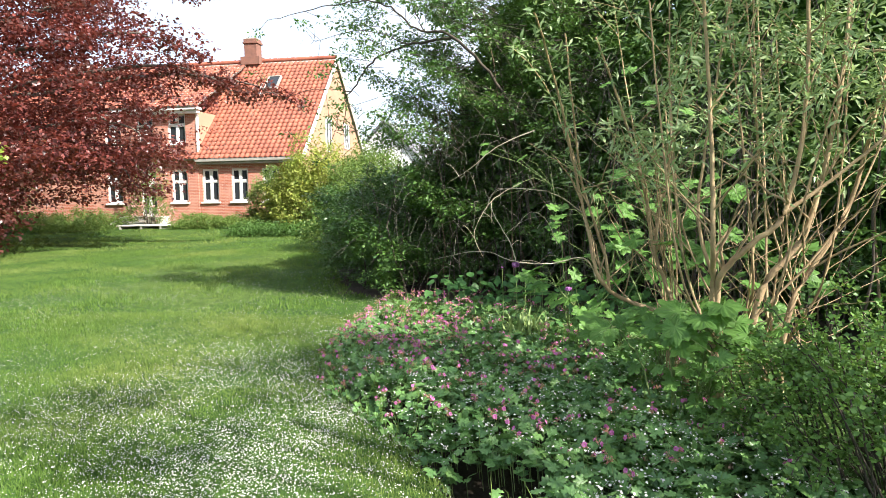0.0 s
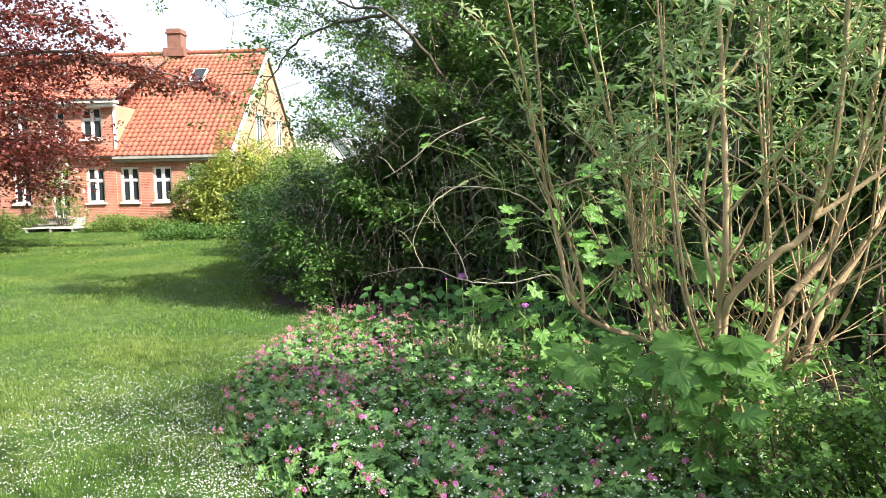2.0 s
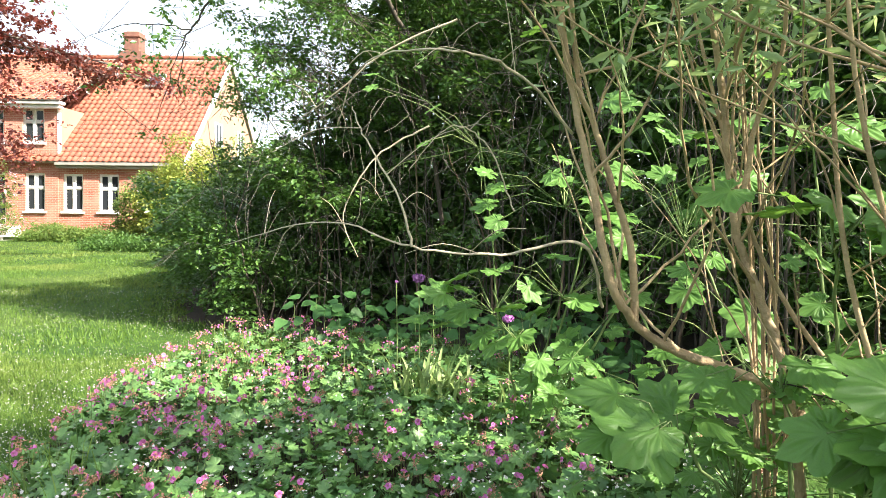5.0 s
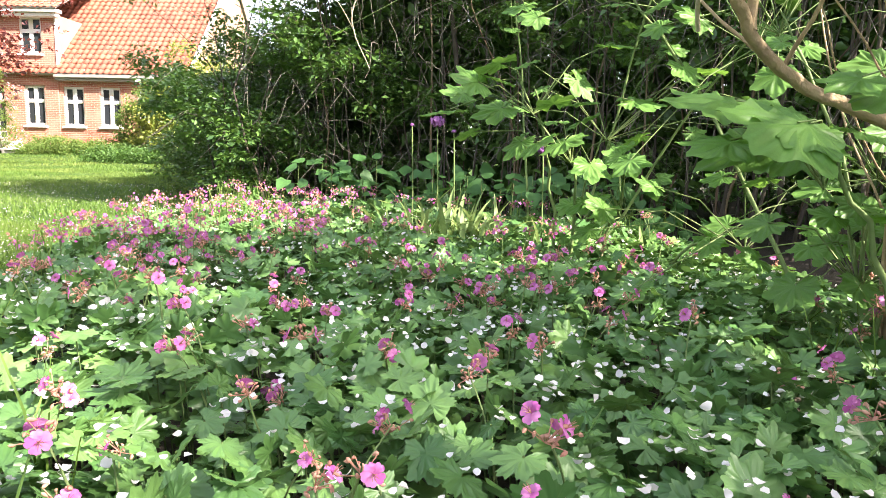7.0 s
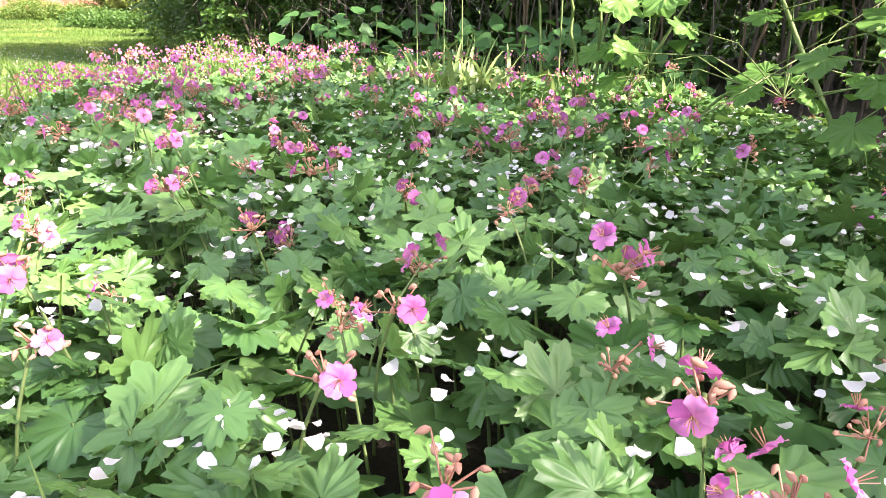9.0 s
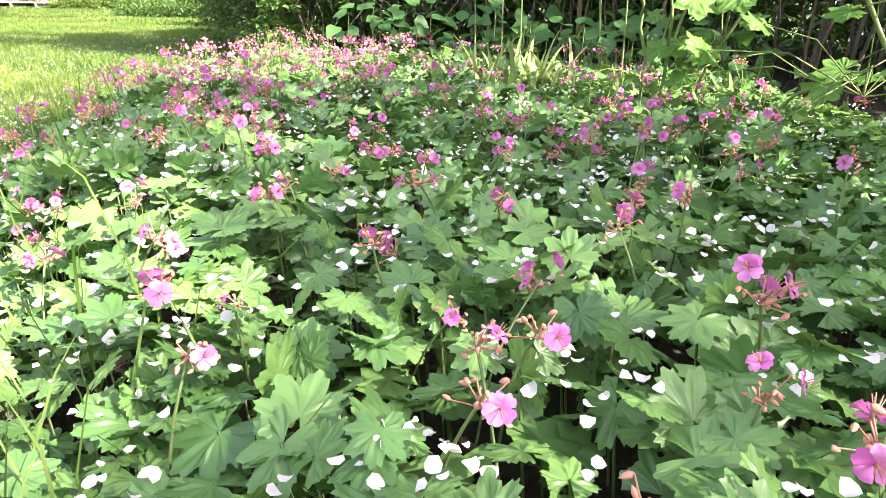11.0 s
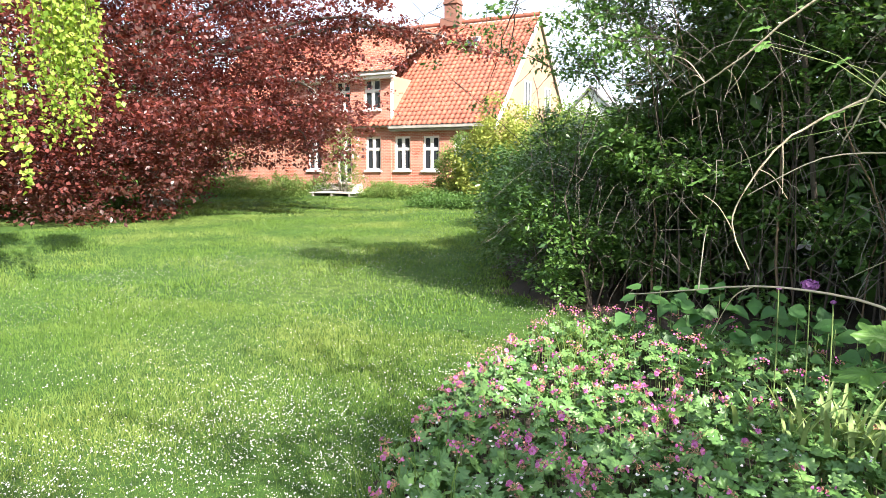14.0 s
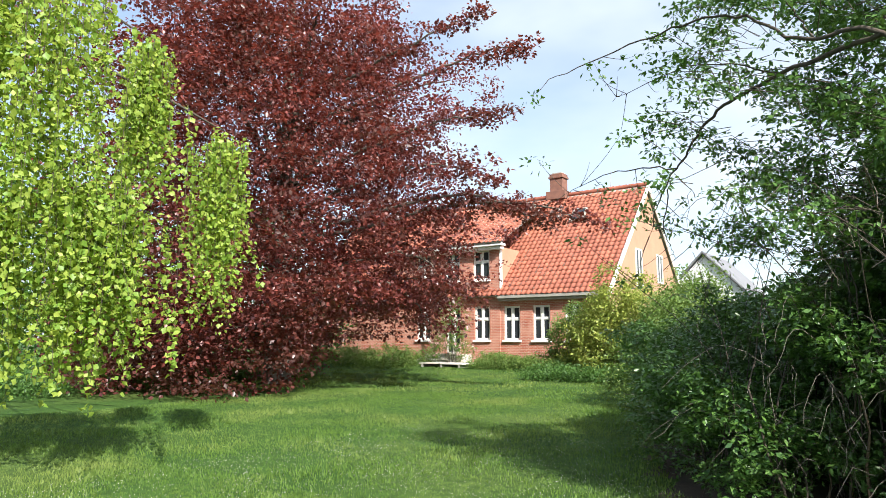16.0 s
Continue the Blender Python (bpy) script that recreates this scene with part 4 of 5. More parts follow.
def tan_shrub():
    """Tall coppiced shrub with smooth tan stems and narrow grey-green leaves."""
    s = empty("tan_stemmed_shrub", (0, 0, 0))
    tagged(s, "tall shrub with many tan stems and narrow grey-green leaves", "shrub")
    P, A = [], []

    def stem(points, r0, r1, leafy=True, branches=3):
        ln = curve_through(points, 8, 0.002)
        v, f = tube(ln, 0.8 * r0, r1, 8)
        mesh_ob("stem", v, f, M_TAN, s)
        side = []
        for i in range(branches):
            k = rng.integers(len(ln) // 3, len(ln))
            o = ln[k]
            a = rng.normal(size=3) * 0.42
            tip = o + np.array([a[0], a[1], rng.uniform(0.3, 0.9)])
            tw = curve_through([o, (o + tip) / 2 + rng.normal(size=3) * 0.05, tip], 6, 0.004)
            side.append(tube(tw, r1 * 0.9, 0.002, 5))
            if leafy:
                q = np.repeat(tw[3:], 6, 0)
                P.append(q + rng.normal(size=q.shape) * 0.03)
                A.append(rng.normal(size=q.shape) + np.array([0, 0, 0.3]))
        if side:
            v, f = merged(side)
            mesh_ob("side_growth", v, f, M_TAN, s)["kind"] = "stuff"
        if leafy:
            q = np.repeat(ln[-5:], 6, 0)
            P.append(q + rng.normal(size=q.shape) * 0.05)
            A.append(rng.normal(size=q.shape))

    # low forked limb over the bed
    stem([(2.05, 5.45, 0.45), (1.90, 5.43, 0.68), (1.71, 5.41, 0.77), (1.51, 5.38, 0.84), (1.35, 5.30, 0.94), (1.24, 5.22, 1.10), (1.18, 5.24, 1.4), (1.10, 5.27, 1.78), (0.96, 5.05, 2.4), (0.80, 4.5, 2.85)], 0.027, 0.007, True, 8)
    stem([(1.34, 5.29, 0.95), (1.31, 5.27, 1.2), (1.20, 5.28, 1.55), (1.12, 5.28, 1.85), (1.0, 4.9, 2.8)], 0.017, 0.006, True, 7)
    # second forked stem behind it
    stem([(1.95, 5.35, 0.1), (1.84, 5.32, 0.75), (1.74, 5.33, 1.05), (1.67, 5.36, 1.28), (1.60, 5.32, 1.7), (1.45, 5.2, 2.2), (1.22, 5.05, 2.8)], 0.024, 0.007, True, 8)
    stem([(1.68, 5.36, 1.25), (1.72, 5.33, 1.6), (1.76, 5.25, 1.86), (1.70, 5.2, 2.5)], 0.014, 0.005, True, 5)
    for i in range(8):
        bx, by = 1.88 + rng.normal() * 0.07, 5.45 + rng.normal() * 0.06
        stem([(bx, by, 0.0), (bx - 0.03, by, rng.uniform(0.5, 0.8)), (bx - rng.uniform(0, 0.2), by, rng.uniform(1.2, 2.4))], rng.uniform(0.007, 0.012), 0.004, True, 2)
    # stout fan of stems from the stool
    stem([(2.10, 5.0, 0.0), (2.03, 4.9, 0.9), (2.04, 4.78, 1.15), (2.2, 4.68, 1.36), (2.36, 4.63, 1.55), (2.46, 4.6, 2.2), (2.45, 4.6, 3.3)], 0.034, 0.010, True, 9)
    stem([(2.06, 5.0, 0.0), (2.0, 4.88, 1.0), (1.93, 4.6, 1.4), (1.90, 4.6, 2.2), (1.80, 4.5, 3.2)], 0.030, 0.009, True, 9)
    stem([(2.25, 5.05, 0.0), (2.32, 4.95, 0.95), (2.58, 4.9, 1.4), (2.72, 4.8, 2.2), (2.8, 4.8, 3.3)], 0.036, 0.010, True, 9)
    stem([(2.36, 4.63, 1.55), (2.62, 4.6, 1.75), (2.95, 4.5, 2.1), (3.2, 4.4, 2.7)], 0.018, 0.006, True, 6)
    stem([(2.02, 4.86, 1.02), (1.88, 4.8, 1.5), (1.92, 4.8, 2.0), (2.05, 4.7, 3.0)], 0.018, 0.006, True, 6)
    stem([(2.45, 5.1, 0.0), (2.55, 5.0, 0.9), (2.9, 5.0, 1.6), (3.1, 4.9, 2.8)], 0.034, 0.010, True, 8)
    for i in range(13):
        bx, by = ((2.12, 5.05), (2.5, 5.15), (2.85, 5.3), (2.35, 5.45))[i % 4]
        bx, by = bx + rng.normal() * 0.1, by + rng.normal() * 0.08
        top = (bx + rng.normal() * 0.6 + 0.1, by + rng.normal() * 0.35 - 0.3, rng.uniform(2.3, 4.2))
        mid = (bx + (top[0] - bx) * 0.6 + rng.normal() * 0.12, by + (top[1] - by) * 0.5 + rng.normal() * 0.1, top[2] * rng.uniform(0.35, 0.5))
        stem([(bx, by, 0.0), (bx + rng.normal() * 0.05, by, 0.5), mid, top], rng.uniform(0.010, 0.022), 0.004, True, 8)
    P, A = np.concatenate(P), np.concatenate(A)
    high = P[:, 2] > 1.55 + 0.8 * rng.random(len(P))
    P, A = P[high], A[high]
    v, f = scatter(T_NARROW, P, axes(up_normals(len(P), 0.8), A), rng.uniform(0.045, 0.10, len(P)))
    mesh_ob("leaves", v, f, M_GREY, s)["kind"] = "stuff"


tan_shrub()


def bare_twig(points, r0, r1, label, mat=None, side=0):
    pieces = [tube(curve_through(points, 8, 0.002), r0 * 0.62, r1 * 0.5, 6)]
    ln = curve_through(points, 8)
    for i in range(side):
        k = rng.integers(3, len(ln) - 2)
        a = rng.normal(size=3) * 0.14
        pieces.append(tube(curve_through([ln[k], ln[k] + a * 0.5 + (0, 0, 0.03), ln[k] + a], 4), r1 * 0.6, r1 * 0.25, 4))
    v, f = merged(pieces)
    tagged(mesh_ob("bare_branch", v, f, mat or M_PALE), label, "branch", group="bare branches")


bare_twig([(1.27, 5.45, 0.98), (1.15, 5.2, 1.2), (0.9, 5.14, 1.17), (0.64, 5.08, 1.19), (0.36, 5.2, 1.26), (-0.05, 5.45, 1.17)], 0.010, 0.003, "pale bare branch reaching out low over the geraniums", side=5)
bare_twig([(0.64, 5.08, 1.19), (0.60, 5.06, 1.33), (0.50, 5.1, 1.50), (0.45, 5.15, 1.60)], 0.007, 0.003, "pale forked dead twig standing up from a branch", side=4)
bare_twig([(1.13, 5.31, 1.55), (0.95, 5.1, 1.68), (0.75, 5.0, 1.73), (0.5, 5.1, 1.72), (0.40, 5.2, 1.55)], 0.008, 0.003, "pale arching twig between the tan stems", side=4)
bare_twig([(0.95, 5.3, 1.3), (0.86, 5.25, 1.5), (0.74, 5.2, 1.55), (0.62, 5.2, 1.42)], 0.005, 0.002, "thin arched dead twig", side=2)
bare_twig([(0.75, 6.6, 2.3), (0.39, 6.67, 2.16), (0.1, 6.75, 1.95), (-0.1, 6.85, 1.84)], 0.011, 0.004, "bleached dead branch hanging out of the thicket", side=4)
bare_twig([(0.6, 6.9, 1.8), (0.3, 6.9, 1.62), (0.12, 6.9, 1.3), (0.2, 6.95, 1.05)], 0.010, 0.004, "bleached crooked twig in the thicket", side=3)


def overhead_branch():
    b = empty("overhanging_branch", (0.6, 10.4, 0))
    tagged(b, "dark arching branches with sparse leaves against the sky", "branch")
    base = np.array([0.6, 10.4, 0.0])
    lines = (([(0.6, 10.4, 1.2), (0.3, 10.0, 3.0), (-0.45, 9.5, 3.9), (-0.95, 9.7, 4.06), (-1.6, 9.9, 4.55), (-2.45, 10.1, 4.62), (-3.45, 10.1, 4.45)], 0.028, 0.004),
             ([(-0.45, 9.5, 3.9), (-1.3, 10.1, 3.95), (-1.86, 10.4, 3.8), (-2.2, 10.6, 3.5), (-2.5, 10.8, 3.2), (-2.9, 11.0, 2.3)], 0.022, 0.004),
             ([(-0.9, 9.7, 4.06), (-1.1, 9.8, 4.5), (-1.3, 9.9, 4.9)], 0.010, 0.003),
             ([(-1.2, 10.05, 3.96), (-1.9, 10.0, 4.2), (-2.8, 10.2, 4.1)], 0.009, 0.002),
             ([(-2.3, 10.65, 3.4), (-2.9, 10.6, 3.45), (-3.6, 10.7, 3.3)], 0.009, 0.002),
             ([(-2.4, 10.75, 3.3), (-2.5, 10.8, 2.8), (-2.4, 10.8, 2.5)], 0.008, 0.002))
    c = []
    for pts, r0, r1 in lines:
        ln = curve_through([np.array(p) - base for p in pts], 8, 0.008)
        v, f = tube(ln, r0, r1, 6)
        mesh_ob("limb", v, f, M_BARK, b)
        tw = []
        for i in range(9):
            k = rng.integers(len(ln) // 3, len(ln))
            a = rng.normal(size=3) * 0.22
            tw.append(tube(curve_through([ln[k], ln[k] + a * 0.6, ln[k] + a + (0, 0, 0.05)], 4), 0.004, 0.0015, 4))
            if rng.random() < 0.45:
                c.append(ln[k] + a)
        v, f = merged(tw)
        mesh_ob("side_growth", v, f, M_BARK, b)["kind"] = "stuff"
    c = np.array(c)
    k = 5200
    o = np.stack([rng.uniform(-2.6, 1.4, k), rng.uniform(9.5, 12.0, k), rng.uniform(2.5, 5.8, k)], 1)
    spray = np.sin(3.9 * o[:, 0] + 2.2 * o[:, 2]) * np.sin(4.3 * o[:, 2] - 1.7 * o[:, 1]) + 0.6 * np.sin(6.5 * o[:, 2] + 3 * o[:, 0] + 2 * o[:, 1])
    o = o[(spray > 0.1) & (rng.random(k) < 0.15 + 0.85 * smoothstep(-2.7, -0.6, o[:, 0]))] - base
    c = np.concatenate([c, o])
    v, f = clumps(c, rng.uniform(0.08, 0.2, len(c)), 20, 0.55, 0.062, T_FOLD, upward=0.7)
    tw = [tube([p + np.array([0.35, -0.1, -0.12]) + rng.normal(size=3) * 0.1, p + np.array([0.15, 0, 0.0]), p], 0.004, 0.0015, 4) for p in o]
    tv, tf = merged(tw)
    mesh_ob("twig_spray", tv, tf, M_BARK, b)["kind"] = "stuff"
    mesh_ob("leaves", v, f, M_PRIV, b)["kind"] = "stuff"


overhead_branch()


def sycamore(base, spots, label):
    """Young sycamore: thin stems, big five-lobed leaves each on a red-green stalk."""
    s = empty("sycamore_sapling", base)
    tagged(s, label, "sapling", group="sycamore saplings")
    o = np.array(base)
    me = None
    for centre, count, spread, size in spots:
        c = np.array(centre) - o
        foot = np.array([c[0] * 0.3, c[1] * 0.3, 0.0])
        v, f = tube(curve_through([foot, (foot + c) / 2 + (0.03, 0.05, 0.1), c], 6, 0.006), 0.010, 0.004, 6)
        mesh_ob("stem", v, f, M_GSTEM, s)
        stalks = []
        for i in range(count):
            p = c + rng.normal(size=3) * np.array(spread)
            p[2] = max(p[2], 0.2)
            stalks.append(tube([c - (0, 0, 0.1), (c + p) / 2 + (0, 0, 0.02), p], 0.003, 0.002, 4))
            nrm = np.array([[rng.normal() * 0.35 - 0.15, rng.normal() * 0.35 - 0.45, 1.0]])
            al = (p - c)[None] + np.array([[-0.05, -0.1, -0.06]])
            fr = axes(nrm, al)[0]
            if me is None:
                leaf = mesh_ob("leaf", *T_SYC, M_SYC, s)
                me = leaf.data
            else:
                leaf = new("leaf", me)
                leaf.parent = s
            k = size * rng.uniform(0.75, 1.2)
            leaf.matrix_basis = Matrix.Translation(p) @ Matrix(fr.tolist()).to_4x4() @ Matrix.Diagonal((k, k * rng.uniform(0.9, 1.1), k, 1))
        v, f = merged(stalks)
        mesh_ob("stalk_spray", v, f, M_GSTEM, s)["kind"] = "stuff"


sycamore((1.80, 5.0, -0.1), [((1.40, 5.02, 0.70), 8, (0.10, 0.12, 0.06), 0.22), ((1.66, 4.62, 0.78), 8, (0.12, 0.15, 0.05), 0.24), ((1.92, 4.55, 0.88), 10, (0.16, 0.15, 0.06), 0.24), ((2.42, 4.75, 0.66), 10, (0.2, 0.15, 0.1), 0.23), ((1.72, 5.12, 0.86), 7, (0.12, 0.1, 0.06), 0.2), ((2.15, 5.2, 0.50), 10, (0.2, 0.12, 0.12), 0.18)], "young sycamore with big bright green lobed leaves beside the bed")
sycamore((1.15, 6.6, -0.1), [((0.95, 6.40, 0.92), 10, (0.14, 0.12, 0.08), 0.18), ((1.12, 6.45, 0.72), 10, (0.18, 0.14, 0.12), 0.18), ((1.35, 6.5, 0.50), 10, (0.2, 0.15, 0.14), 0.17), ((1.80, 6.3, 0.40), 9, (0.28, 0.2, 0.14), 0.15)], "small sycamore sapling with mid-green lobed leaves by dark thicket")
sycamore((2.2, 5.5, -0.05), [((1.84, 5.10, 1.29), 7, (0.14, 0.10, 0.05), 0.23), ((2.5, 5.7, 1.0), 12, (0.25, 0.2, 0.2), 0.2), ((2.1, 6.0, 0.7), 14, (0.3, 0.2, 0.22), 0.18), ((2.3, 6.1, 1.7), 14, (0.35, 0.25, 0.25), 0.19), ((1.9, 6.4, 1.25), 14, (0.35, 0.2, 0.3), 0.18), ((1.35, 6.8, 1.45), 14, (0.35, 0.2, 0.25), 0.18)], "taller sycamore sapling growing up among tan stems")
sycamore((1.75, 5.2, -0.1), [((1.95, 4.75, 0.42), 26, (0.22, 0.2, 0.14), 0.13), ((1.75, 5.45, 0.42), 24, (0.25, 0.15, 0.14), 0.13), ((2.2, 5.1, 0.6), 24, (0.2, 0.2, 0.16), 0.14)], "low dark seedlings with small lobed leaves under the tan stems")
sycamore((1.2, 8.0, -0.05), [((0.9, 7.9, 1.9), 9, (0.5, 0.25, 0.3), 0.15), ((1.5, 7.6, 0.85), 16, (0.4, 0.2, 0.3), 0.16), ((1.8, 7.4, 2.2), 14, (0.4, 0.2, 0.4), 0.17), ((2.1, 7.1, 1.3), 16, (0.4, 0.25, 0.4), 0.17)], "sycamore sapling in the shade of the thicket")


def heart_plants():
    n = 420
    x, y = rng.uniform(-0.7, 2.2, n), rng.uniform(7.5, 9.4, n)
    keep = (y > 8.9 - 0.55 * (x + 0.7)) | (y > 8.6)
    x, y = x[keep], y[keep]
    z = canopy_z(x, y) + rng.uniform(0.0, 0.32, len(x)) + 0.05
    nrm = up_normals(len(x), 0.4)
    nrm[:, 1] -= 0.5
    v, f = scatter(T_HEART, np.stack([x, y, z], 1), axes(nrm), rng.uniform(0.08, 0.15, len(x)))
    st = [tube([(a, b, -0.1), (a + 0.01, b, c)], 0.004, 0.002, 4) for a, b, c in list(zip(x, y, z))[::3]]
    tagged(mesh_ob("heart_leaved_plants", v, f, M_HEART), "dark green heart-shaped leaves at the back of the bed", "plants", kind="stuff")
    v, f = merged(st)
    tagged(mesh_ob("plant_stalks", v, f, M_GSTEM), "thin green stalks of the heart-leaved plants", "plants", kind="stuff")


heart_plants()


def strap_leaf(length, lean, droop, width=0.013):
    s = np.linspace(0, 1, 8)
    z = length * (s - droop * s ** 3)
    y = lean * s ** 2 * length
    w = width * (1 - s ** 3) + 0.002
    v = np.concatenate([np.stack([-w, y, z + 0.004], 1), np.stack([0 * s, y, z], 1), np.stack([w, y, z + 0.004], 1)])
    f = np.array([(i, i + 1, 8 + i + 1, 8 + i) for i in range(7)] + [(8 + i, 8 + i + 1, 16 + i + 1, 16 + i) for i in range(7)])
    return v, f


def strap_clump(at, count, spread, label, length=0.42):
    c = empty("strap_leaf_clump", at)
    tagged(c, label, "plant", group="strap-leaved clumps")
    for i in range(count):
        v, f = strap_leaf(length * rng.uniform(0.7, 1.15), rng.uniform(0.15, 0.75), rng.uniform(0.1, 0.6))
        th = rng.uniform(0, 6.283)
        r = Matrix.Rotation(th, 3, "Z")
        v = v @ np.array(r).T + np.array([rng.normal() * spread, rng.normal() * spread * 0.6, 0])
        mesh_ob("leaf", v, f, M_STRAP, c)


strap_clump((0.62, 7.3, 0.04), 60, 0.16, "pale green arching strap-leaved clump going yellow", 0.44)
strap_clump((1.25, 6.95, 0.04), 18, 0.2, "small yellowing strap-leaved clump", 0.32)
strap_clump((0.25, 7.35, 0.02), 10, 0.1, "small pale strap-leaved tuft", 0.32)


def allium(at, height, size, label):
    a = empty("ornamental_onion", at)
    tagged(a, label, "flower", group="ornamental onions")
    v, f = tube(curve_through([(0, 0, 0), (0.01, 0.01, height * 0.5), (0, 0, height)], 5), 0.005, 0.004, 6)
    mesh_ob("stem", v, f, M_GSTEM, a)
    n = 130
    d = rng.normal(size=(n, 3))
    d /= np.linalg.norm(d, axis=1, keepdims=True)
    d[:, 2] = d[:, 2] * 0.6 + 0.15
    p = d * size * rng.uniform(0.6, 1, n)[:, None] + np.array([0, 0, height + size * 0.3])
    v, f = scatter(T_PETAL, p, axes(d), np.full(n, size * 0.45))
    mesh_ob("flower_head", v, f, M_LILAC, a)


allium((0.49, 7.93, -0.2), 1.03, 0.05, "purple ornamental onion in flower on a tall stem")
allium((1.08, 7.13, -0.2), 0.87, 0.035, "fading ornamental onion head on a tall stem")
allium((0.60, 7.8, -0.2), 0.98, 0.016, "closed onion bud on a tall green stem")
allium((0.33, 7.9, -0.2), 1.02, 0.014, "closed onion bud on a thin stem")


def cotoneaster():
    c = empty("small_leaved_shrub", (2.55, 4.0, 0))
    tagged(c, "low shrub with arching sprays of small round leaves", "shrub")
    P, A, tw = [], [], []
    for i in range(150):
        o = np.array([rng.uniform(-0.3, 1.0), rng.uniform(-0.5, 0.6), 0])
        e = o + np.array([-rng.uniform(0.1, 0.65), rng.normal() * 0.3 - 0.05, rng.uniform(0.15, 0.75) + 0.55 * rng.random() ** 2])
        m = (o + e) / 2 + np.array([-0.05, 0, rng.uniform(0.15, 0.35)])
        ln = curve_through([o, m, e], 14, 0.004)
        tw.append(tube(ln, 0.006, 0.002, 4))
        q = np.repeat(ln[8:], 5, 0)
        P.append(q + rng.normal(size=q.shape) * 0.022)
        A.append(rng.normal(size=q.shape))
    v, f = merged(tw)
    mesh_ob("twig_spray", v, f, M_BARK, c)["kind"] = "stuff"
    P, A = np.concatenate(P), np.concatenate(A)
    v, f = scatter(T_ROUND, P, axes(up_normals(len(P), 0.7), A), rng.uniform(0.02, 0.038, len(P)))
    mesh_ob("leaves", v, f, M_COTO, c)["kind"] = "stuff"


cotoneaster()


# ---- geranium bed ----
def geranium_leaves():
    n = 24000
    x, y = rng.uniform(-2.3, 2.7, n), rng.uniform(2.1, 10, n)
    d = edge_distance(BED, x, y)
    keep = (d > -0.06) & (rng.random(n) < np.where(y > 7.5, 0.5, 0.9)) & (standing_room(x, y) > 0.18)
    x, y, d = x[keep], y[keep], d[keep]
    layer = rng.random(len(x))
    z = canopy_z(x, y) - 0.16 * (layer > 0.6) * rng.random(len(x)) + rng.normal(size=len(x)) * 0.018
    nrm = up_normals(len(x), 0.48)
    size = rng.uniform(0.06, 0.115, len(x))
    size *= np.where(d < 0.1, 0.75, 1)
    p = np.stack([x, y, z], 1)
    k = 1500
    ex, ey = rng.uniform(-0.9, 2.2, k), rng.uniform(3.0, 5.8, k)
    ok = (edge_distance(BED, ex, ey) > -0.02) & (standing_room(ex, ey) > 0.20)
    ex, ey = ex[ok], ey[ok]
    lower = scatter(T_GERA_FAR, np.stack([ex, ey, canopy_z(ex, ey) - 0.05 - 0.09 * rng.random(len(ex))], 1), axes(up_normals(len(ex), 0.35)), rng.uniform(0.09, 0.14, len(ex)))
    fr = axes(nrm)
    close = (y < 4.9) & (y > 3.9) & (x < 1.6)
    nearby = (y < 5.6) & (y > 3.9) & ~close
    rest = ~(close | nearby)
    v, f = merged([lower, scatter(T_GERA_NEAR, p[close], fr[close], size[close]), scatter(T_GERA, p[nearby], fr[nearby], size[nearby]), scatter(T_GERA_FAR, p[rest], fr[rest], size[rest])])
    tagged(mesh_ob("geranium_leaves", v, f, M_GERA), "dense mid-green lobed geranium leaves covering the bed", "ground cover", kind="stuff")
    st = [tube([(a + 0.02, b, c - 0.24), (a, b, c)], 0.0025, 0.002, 3) for a, b, c in p[::4]]
    v, f = merged(st)
    tagged(mesh_ob("geranium_stalks", v, f, M_GSTEM), "green leaf stalks under the geranium leaves", "ground cover", kind="stuff")
    n = 4600
    x, y = rng.uniform(-2, 1.8, n), rng.uniform(3, 9, n)
    d = edge_distance(BED, x, y)
    keep = (d > -0.1) & (d < 0.9) & (standing_room(x, y) > 0.3) & (np.sin(3 * x + 2 * y) + rng.random(n) > 0.7)
    x, y = x[keep], y[keep]
    fr = axes(up_normals(len(x), 0.35))
    fr[:, :, 0] *= 0.16
    v, f = scatter(T_LONG, np.stack([x, y, canopy_z(x, y) - 0.12], 1), fr, rng.uniform(0.2, 0.36, len(x)))
    tagged(mesh_ob("tall_grass", v, f, M_GRASS), "long thin grass blades growing through the geraniums", "grass", kind="stuff")


geranium_leaves()


